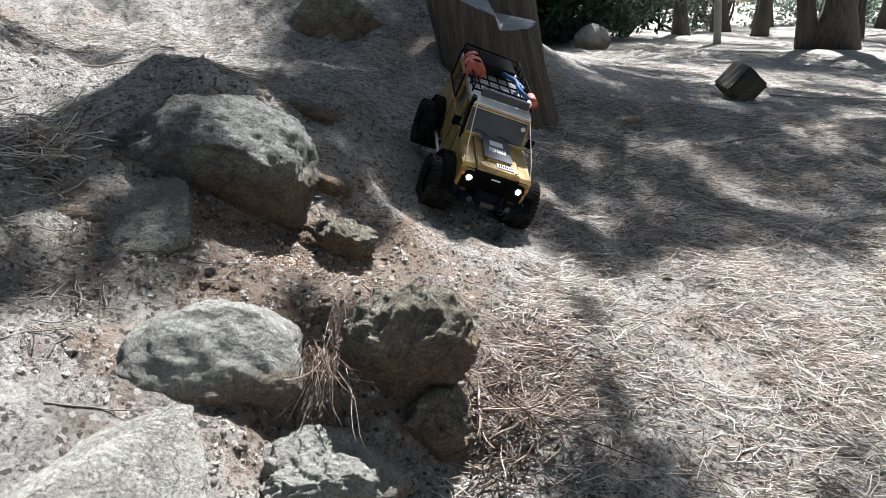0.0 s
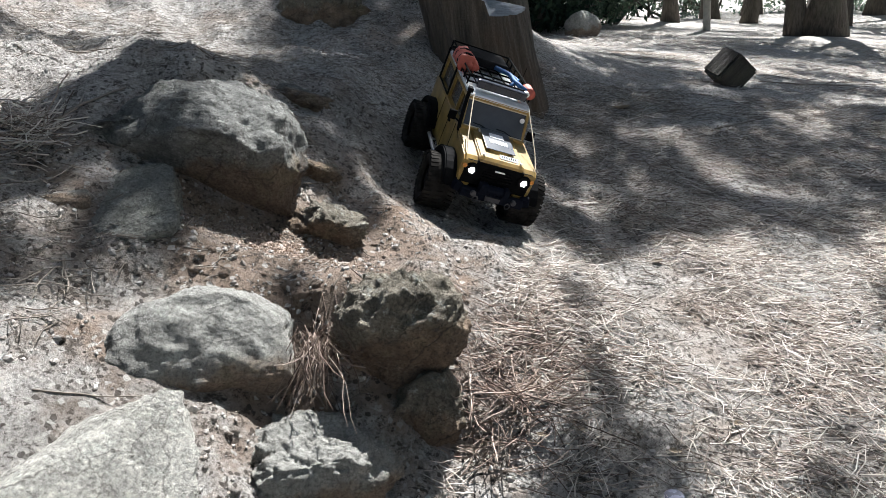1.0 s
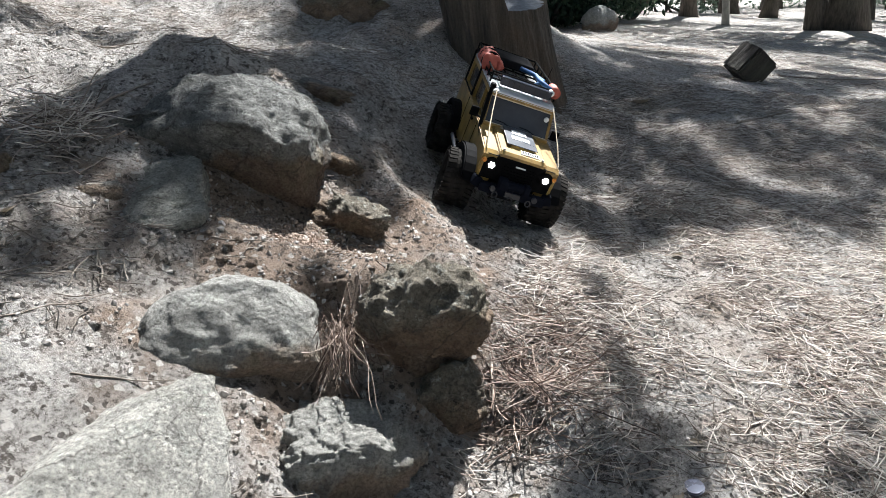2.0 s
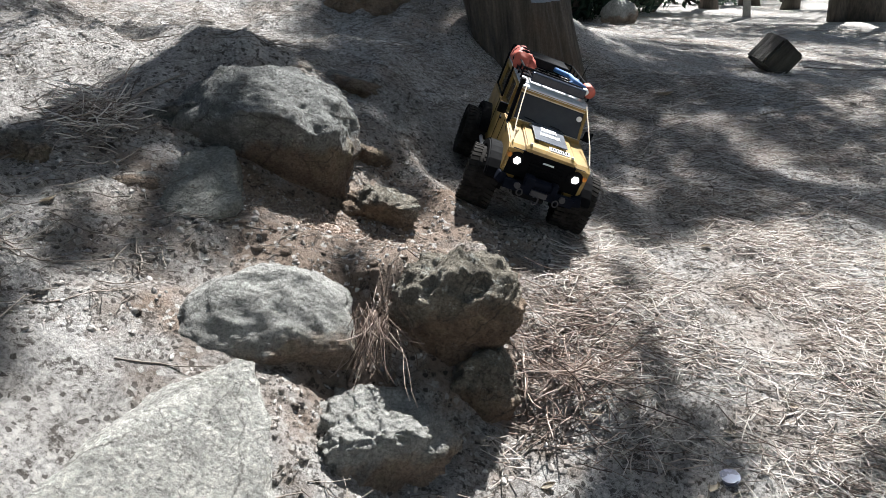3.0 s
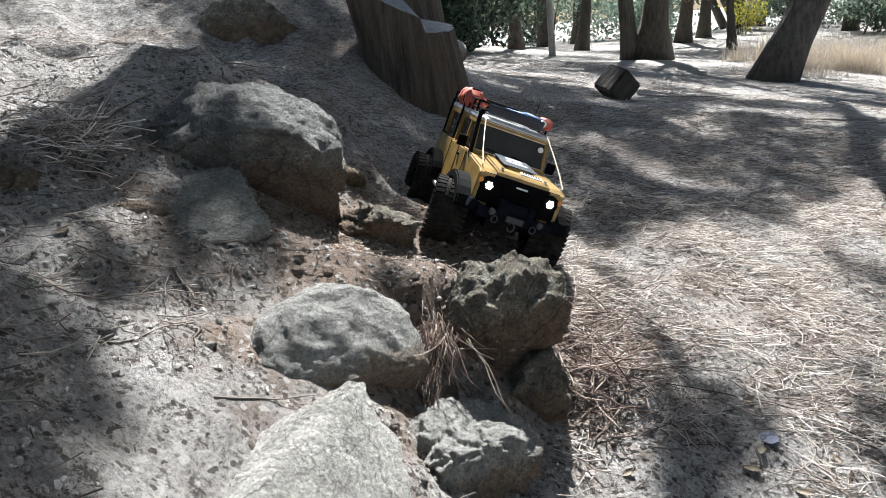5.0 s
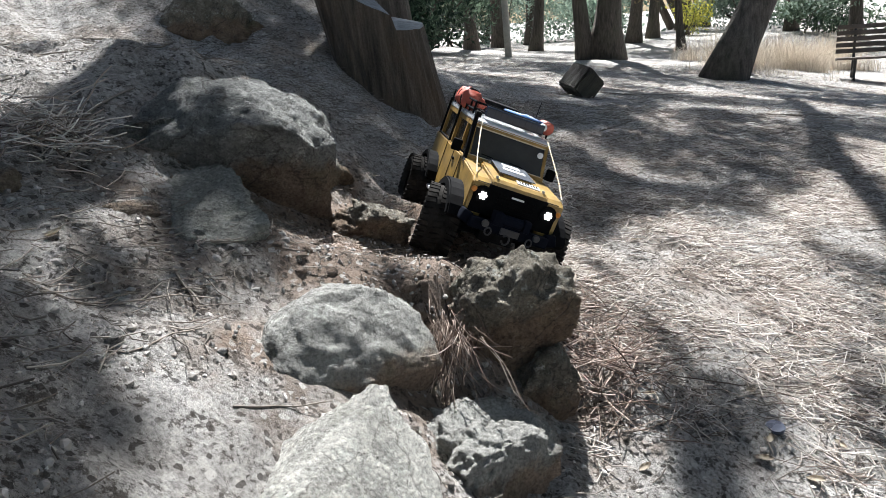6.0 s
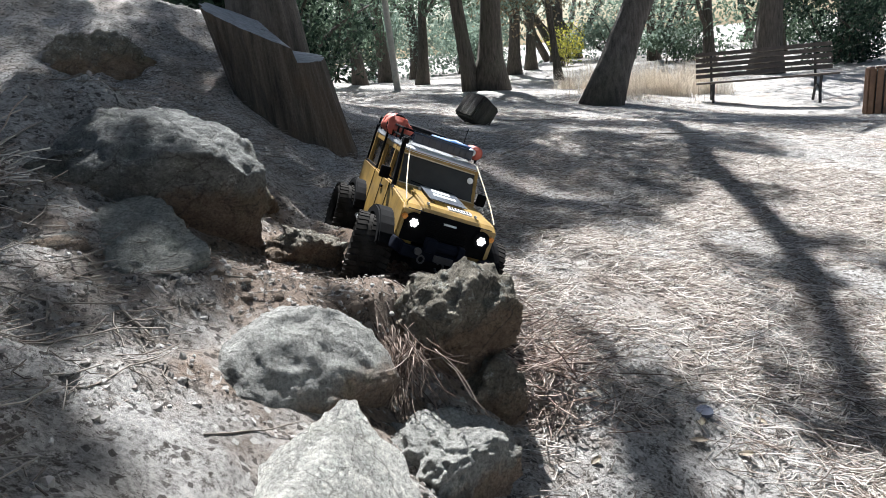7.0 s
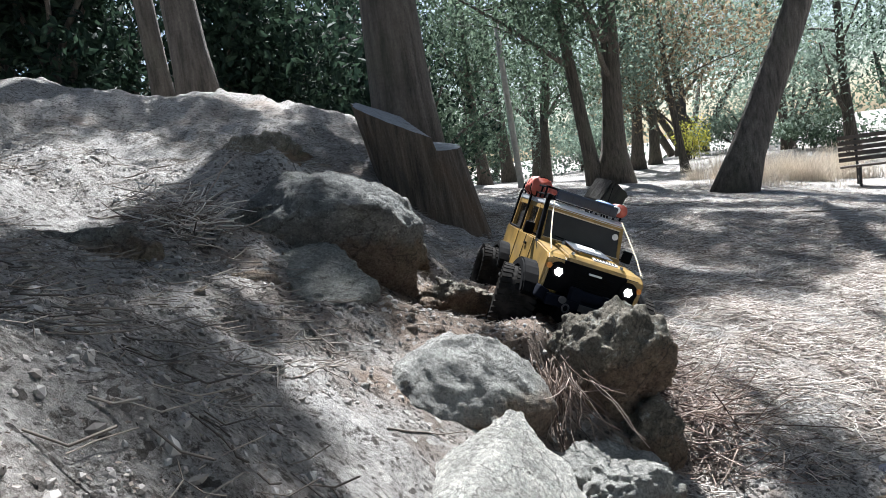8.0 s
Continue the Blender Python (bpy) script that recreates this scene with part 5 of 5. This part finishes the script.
def gravel():
    rng = np.random.default_rng(5)
    bm = bmesh.new()
    bmesh.ops.create_icosphere(bm, subdivisions=1, radius=1.0)
    bm.verts.ensure_lookup_table()
    base = np.array([v.co[:] for v in bm.verts])
    faces = np.array([[v.index for v in f.verts] for f in bm.faces])
    bm.free()
    n = 26000
    x, y = rng.uniform(-1.5, 1.6, n), 0.35 + 2.6 * rng.uniform(0, 1, n) ** 1.3
    bank = sig((0.1 + 0.15 * y - x) / 0.15)
    keep = (rng.uniform(0, 1, n) < 0.22 + 0.78 * bank) & ~in_stone(x, y, -0.02)
    x, y = x[keep], y[keep]
    n = len(x)
    r = 0.0017 * np.exp(np.abs(rng.normal(0, 0.62, n)))
    r = np.minimum(r, 0.0065)
    jit = base[None] * (1 + rng.uniform(-0.3, 0.3, (n, len(base), 1))) * r[:, None, None] * rng.uniform(0.65, 1.3, (n, 1, 3))
    v = jit + np.stack([x, y, ground_z(x, y) - r * 0.1], -1)[:, None]
    q = (faces[None] + (np.arange(n) * len(base))[:, None, None]).reshape(-1, 3)
    tagged(solid("gravel", mesh_np("gravel", v.reshape(-1, 3), q, False), PEBBLE), "small pale stones and grit on dry soil", "gravel", "", "stuff")


gravel()


def leaf_litter():
    """Dead leaves, bark flakes and crumbs lying flat."""
    rng = np.random.default_rng(9)
    vs, qs, base = [], [], 0
    # fields of litter: count, x from and to, y from and to, size of a crumb
    for n, xa, xb, ya, yb, size in ((52000, -1.6, 2.4, 0.35, 3.45, 0.0048), (90000, -1.3, 0.35, 0.38, 2.4, 0.0036), (42000, 0.0, 4.5, 1.7, 6.0, 0.010)):
        x, y = rng.uniform(xa, xb, n), ya + (yb - ya) * rng.uniform(0, 1, n) ** 1.3
        keep = ~in_stone(x, y, -0.02) & (fbm(x, y, 0.3, 3, 61) > rng.uniform(-0.9, 0.9, n))
        x, y = x[keep], y[keep]
        v, q = leaves_np(np.stack([x, y, ground_z(x, y) + 0.003], -1), size, rng, 0.0, 0.5)
        vs.append(v)
        qs.append(q + base)
        base += len(v)
    v, q = np.concatenate(vs), np.concatenate(qs)
    v[:, 2] = ground_z(v[:, 0], v[:, 1]) + 0.0025 + 0.35 * np.maximum(0, v[:, 2] - ground_z(v[:, 0], v[:, 1]))
    crumbs = island_material("dead_leaf_crumbs", [(0.0, (0.035, 0.028, 0.024)), (0.55, (0.10, 0.075, 0.06)), (0.85, (0.24, 0.19, 0.15)), (1.0, (0.42, 0.38, 0.33))])
    tagged(solid("leaf_litter", mesh_np("leaf_litter", v, q, False), crumbs), "dark crumbled leaf litter and bark flakes", "litter", "", "stuff")


leaf_litter()


def straw_pile(name, seed, cx, cy, rx, ry, z_up, n, L, w, label, hang=0.0, top=None, bend=0.22, mat=None):
    """A loose heap of dry stalks."""
    rng = np.random.default_rng(seed)
    pieces = []
    for _ in range(n):
        x, y = cx + rng.normal() * rx, cy + rng.normal() * ry
        z = (float(ground_z(x, y)) if top is None else top) + abs(rng.normal()) * z_up
        a = rng.uniform(0, 2 * np.pi)
        d = np.array([math.cos(a), math.sin(a), rng.normal() * 0.35 - hang])
        pts = limb(rng, (x, y, z), d, L * rng.uniform(0.5, 1.3), bend, 5)
        pts[:, 2] = np.maximum(pts[:, 2], ground_z(pts[:, 0], pts[:, 1]) + 0.002)
        pieces.append(tube_np(pts, np.full(len(pts), w * rng.uniform(0.6, 1.4)), 4))
    tagged(solid(name, mesh_np(name, *joined(pieces)), mat or STRAW), label, "litter", "", "stuff")


straw_pile("twig_pile", 3, -0.755, 1.25, 0.026, 0.036, 0.026, 280, 0.07, 0.0009, "tangled heap of dry stalks beside the boulders")
straw_pile("needle_tuft", 4, -0.228, 0.955, 0.02, 0.022, 0.02, 120, 0.10, 0.0007, "dry reddish needles hanging between two stones", 1.5, 0.315, 0.4, STRAW_RED)
straw_pile("needle_drift", 6, 0.08, 1.03, 0.06, 0.06, 0.012, 220, 0.10, 0.0010, "drift of reddish needles below the stone", mat=STRAW_RED)
straw_pile("needle_drift", 7, 0.16, 1.12, 0.07, 0.07, 0.010, 260, 0.075, 0.0008, "drift of reddish needles on the slope", mat=STRAW_RED)


def loose_earth():
    """Crumbled reddish earth washed out under the boulder."""
    rng = np.random.default_rng(12)
    bm = bmesh.new()
    bmesh.ops.create_icosphere(bm, subdivisions=1, radius=1.0)
    base = np.array([v.co[:] for v in bm.verts])
    faces = np.array([[v.index for v in f.verts] for f in bm.faces])
    bm.free()
    n = 4500
    x, y = -0.36 + rng.normal(0, 0.08, n), 1.24 + rng.normal(0, 0.035, n)
    r = 0.0010 * np.exp(np.abs(rng.normal(0, 0.6, n)))
    r = np.minimum(r, 0.005)
    v = base[None] * (1 + rng.uniform(-0.35, 0.35, (n, len(base), 1))) * r[:, None, None] + np.stack([x, y, ground_z(x, y) + 0.3 * r], -1)[:, None]
    q = (faces[None] + (np.arange(n) * len(base))[:, None, None]).reshape(-1, 3)
    mat = island_material("red_earth", [(0.0, (0.15, 0.11, 0.083)), (0.6, (0.27, 0.20, 0.155)), (1.0, (0.38, 0.31, 0.26))], 0.95)
    tagged(solid("loose_earth", mesh_np("loose_earth", v.reshape(-1, 3), q, False), mat), "crumbled reddish earth below the boulder", "soil", "", "stuff")


loose_earth()


def clods():
    """Hardened lumps of earth lying along the lane and on the bank."""
    rng = np.random.default_rng(33)
    bm = bmesh.new()
    bmesh.ops.create_icosphere(bm, subdivisions=2, radius=1.0)
    base = np.array([v.co[:] for v in bm.verts])
    faces = np.array([[v.index for v in f.verts] for f in bm.faces])
    bm.free()
    n = 1500
    x, y = rng.uniform(-0.85, 0.15, n), rng.uniform(0.7, 2.4, n)
    keep = ~in_stone(x, y, 0.01) & (fbm(x, y, 0.18, 3, 91) > rng.uniform(-0.3, 1.0, n))
    x, y = x[keep], y[keep]
    n = len(x)
    r = np.minimum(0.0045 * np.exp(np.abs(rng.normal(0, 0.5, n))), 0.014)
    uneven = 1 + 0.28 * np.stack([vnoise(base[:, 0] * 1.7 + 7 * k, base[:, 1] * 1.7 + base[:, 2] * 1.3, k) for k in range(n)])
    v = base[None] * uneven[..., None] * r[:, None, None] * rng.uniform(0.7, 1.3, (n, 1, 3)) * np.array([1.2, 1.0, 0.7]) + np.stack([x, y, ground_z(x, y) - 0.25 * r], -1)[:, None]
    q = (faces[None] + (np.arange(n) * len(base))[:, None, None]).reshape(-1, 3)
    tagged(solid("earth_clods", mesh_np("earth_clods", v.reshape(-1, 3), q), SOIL), "hard lumps of dry brown earth on the bank", "soil", "", "stuff")


clods()


def dead_branch(seed, x, y, a, L, r, label):
    rng = np.random.default_rng(seed)
    pts = limb(rng, (x, y, 0), (math.cos(a), math.sin(a), 0), L, 0.18, 7)
    pts[:, 2] = ground_z(pts[:, 0], pts[:, 1]) + r * 0.8
    pts[:, 2] = np.maximum(pts[:, 2], 0.6 * pts[:, 2].mean() + 0.4 * pts[:, 2])
    pieces = [tube_np(pts, np.linspace(r, r * 0.45, len(pts)), 7, 0.2, seed)]
    if L > 0.2:
        side = limb(rng, pts[4], (math.cos(a + 0.7), math.sin(a + 0.7), 0.25), L * 0.35, 0.2, 4)
        pieces.append(tube_np(side, np.linspace(r * 0.6, r * 0.3, len(side)), 6))
    tagged(solid("dead_branch", mesh_np("dead_branch", *joined(pieces)), TWIG), label, "branch", "fallen twigs")


for k, (x, y, a, L, r) in enumerate([(-0.77, 1.23, 1.05, 0.26, 0.0060), (-0.60, 0.99, -1.1, 0.07, 0.0035), (-0.70, 0.93, 1.3, 0.07, 0.002), (-0.675, 0.92, 1.5, 0.06, 0.002), (-0.74, 0.87, 0.2, 0.16, 0.0022), (-0.66, 0.78, 0.7, 0.15, 0.002),
                                     (-0.55, 0.76, 0.4, 0.12, 0.002), (-0.72, 0.97, 0.1, 0.13, 0.002), (-0.30, 1.09, 0.9, 0.11, 0.0017), (-0.45, 1.08, 0.3, 0.10, 0.0017), (-0.16, 0.75, -0.9, 0.15, 0.002), (0.08, 0.90, 0.1, 0.14, 0.0018),
                                     (0.32, 1.15, 1.9, 0.10, 0.002), (1.35, 1.55, -0.3, 0.16, 0.003), (1.25, 2.9, 0.4, 0.4, 0.008), (2.6, 3.3, -0.2, 0.45, 0.01), (-0.9, 1.75, 0.15, 0.22, 0.003), (-0.62, 1.62, 0.1, 0.2, 0.003), (-1.1, 2.3, 0.6, 0.3, 0.004), (2.1, 4.25, -0.3, 0.7, 0.008)]):
    dead_branch(100 + k, x, y, a, L, r * 0.7, "dry grey fallen twig" if L < 0.2 else "crooked grey fallen branch")


def bottle_cap():
    bm = bmesh.new()
    drum(bm, (0, 0, 0.004), 0.016, 0.008, "z", 20, 0.002)
    ob = part("bottle_lid", bm, simple("lid_metal", (0.10, 0.11, 0.14), 0.3, 0.7, 0.1, 60))
    ob.matrix_basis = pose(0.322, 0.85, float(ground_z(0.322, 0.85)) + 0.002, 12, -8, 0)
    tagged(ob, "small shiny dark metal lid on the ground", "lid")


bottle_cap()


def dry_leaves():
    rng = np.random.default_rng(15)
    mat = simple("dead_leaf", (0.42, 0.36, 0.28), 0.8, 0, 0.3, 60)
    for x, y, s in [(0.25, 0.80, 0.034), (0.29, 0.83, 0.03), (0.13, 0.95, 0.024), (0.10, 1.12, 0.022), (0.36, 0.95, 0.026), (0.42, 0.80, 0.028), (0.30, 0.74, 0.03), (0.20, 0.97, 0.02), (0.92, 3.2, 0.11), (1.45, 1.45, 0.05), (0.55, 1.6, 0.04), (-0.73, 1.0, 0.03), (0.03, 0.82, 0.025), (0.5, 1.02, 0.024)]:
        bm = bmesh.new()
        n = 8
        rows = []
        for i in range(n + 1):
            t = i / n
            w = 0.30 * s * math.sin(math.pi * min(1, t * 0.96 + 0.02)) ** 0.8
            c = 0.25 * s * (t - 0.5) ** 2 * 4
            rows.append([bm.verts.new(((t - 0.5) * s, e * w, c * 0.5 + abs(e) * w * 0.5)) for e in (-1, 0, 1)])
        for p, q in zip(rows, rows[1:]):
            for j in range(2):
                bm.faces.new((p[j], q[j], q[j + 1], p[j + 1]))
        bmesh.ops.solidify(bm, geom=bm.faces[:], thickness=0.0006)
        ob = part("dead_leaf", bm, mat, smooth=True)
        ob.matrix_basis = pose(x, y, float(ground_z(x, y)) + 0.004, rng.uniform(-15, 15), rng.uniform(-15, 15), rng.uniform(0, 360))
        tagged(ob, "curled pale brown dead leaf on the ground", "leaf", "fallen leaves")


dry_leaves()


def dry_grass(name, seed, cx, cy, rx, ry, n, h, label):
    rng = np.random.default_rng(seed)
    tufts = rng.integers(0, 26, n)
    tx, ty = rng.normal(0, rx, 26), rng.normal(0, ry, 26)
    x, y = cx + tx[tufts] + rng.normal(0, 0.11, n), cy + ty[tufts] + rng.normal(0, 0.11, n)
    z = ground_z(x, y)
    L = h * rng.uniform(0.4, 1.2, n)
    a, lean = rng.uniform(0, 2 * np.pi, n), np.abs(rng.normal(0, 0.75, n))
    L = L * (0.6 + 0.5 * vnoise(x * 2.5, y * 2.5, 71))
    w = 0.0035 + 0 * L
    s = np.linspace(0, 1, 4)
    px = x[:, None] + (np.cos(a) * lean * L)[:, None] * s ** 1.7
    py = y[:, None] + (np.sin(a) * lean * L)[:, None] * s ** 1.7
    pz = z[:, None] + (L * (1 - 0.3 * lean))[:, None] * s
    ww = w[:, None] * (1 - 0.75 * s)
    b = rng.uniform(0, 2 * np.pi, n)
    l = np.stack([px + np.cos(b)[:, None] * ww, py + np.sin(b)[:, None] * ww, pz], -1)
    r = np.stack([px - np.cos(b)[:, None] * ww, py - np.sin(b)[:, None] * ww, pz], -1)
    v = np.stack([l, r], 2).reshape(-1, 3)
    i = np.arange(3)
    q = np.stack([i * 2, i * 2 + 1, i * 2 + 3, i * 2 + 2], -1)[None] + (np.arange(n) * 8)[:, None, None]
    tagged(solid(name, mesh_np(name, v, q.reshape(-1, 4)), GRASS_DRY), label, "grass", "", "stuff")


dry_grass("dry_grass", 1, 8.7, 9.6, 0.8, 0.6, 6500, 0.74, "tall pale dry grass beside the leaning tree")
dry_grass("dry_grass", 2, 9.6, 9.0, 0.5, 0.5, 4000, 0.74, "tall pale dry grass behind the bench")
dry_grass("dry_grass", 4, 7.2, 8.6, 0.4, 0.4, 700, 0.25, "short pale dry grass at the tree's foot")


# ---- what moves ----
CAR_ROWS = [
    (0.0, 0.036, 1.976, 0.354, -21.5, -23.6, 190.4),
    (0.5, 0.042, 1.914, 0.341, -18.6, -22.4, 190.8),
    (1.0, 0.051, 1.871, 0.332, -16.6, -21.8, 191.2),
    (1.5, 0.055, 1.848, 0.327, -14.8, -22.2, 190.0),
    (3.0, 0.050, 1.702, 0.312, -8.0, -24.6, 183.0),
    (3.5, 0.047, 1.664, 0.306, -5.6, -24.2, 181.8),
    (4.0, 0.032, 1.630, 0.299, -2.4, -23.6, 180.3),
    (4.5, 0.013, 1.592, 0.290, 0.0, -23.8, 177.2),
    (6.0, -0.010, 1.490, 0.274, -0.8, -24.4, 169.3),
    (6.5, -0.009, 1.480, 0.272, -1.0, -24.4, 168.0),
    (7.0, -0.031, 1.431, 0.274, -1.0, -25.1, 166.2),
    (7.5, -0.050, 1.405, 0.277, -1.0, -26.0, 165.1),
    (8.0, -0.053, 1.397, 0.277, -1.0, -25.9, 164.7),
]


def motions():
    """The car creeps down the bank; its wheels roll with the way it has gone."""
    walk(CAR, [(t, pose(x, y, z, rx, ry, rz)) for t, x, y, z, rx, ry, rz in CAR_ROWS])
    times = np.arange(0, 8.01, 0.25)
    known = np.array([r[0] for r in CAR_ROWS])
    xs, ys = np.array([r[1] for r in CAR_ROWS]), np.array([r[2] for r in CAR_ROWS])
    way = np.concatenate([[0], np.cumsum(np.hypot(np.diff(xs), np.diff(ys)))])
    roll = np.interp(times, known, way) / (0.0600 * K)
    steer = np.interp(times, [0, 1.5, 3, 4.5, 6, 8], [0, -4, -8, -11, -11, -9])
    for x, y, wheel in WHEELS:
        walk(wheel, [(float(t), pose(x * K, y * K, ((0.083 if y > 0 else 0.078) - 0.006 * (x > 0) + 0.006 * (x < 0)) * K, 0, 0, s if y > 0 else 0) @ pose(0, 0, 0, -math.degrees(a))) for t, a, s in zip(times, roll, steer)])


motions()
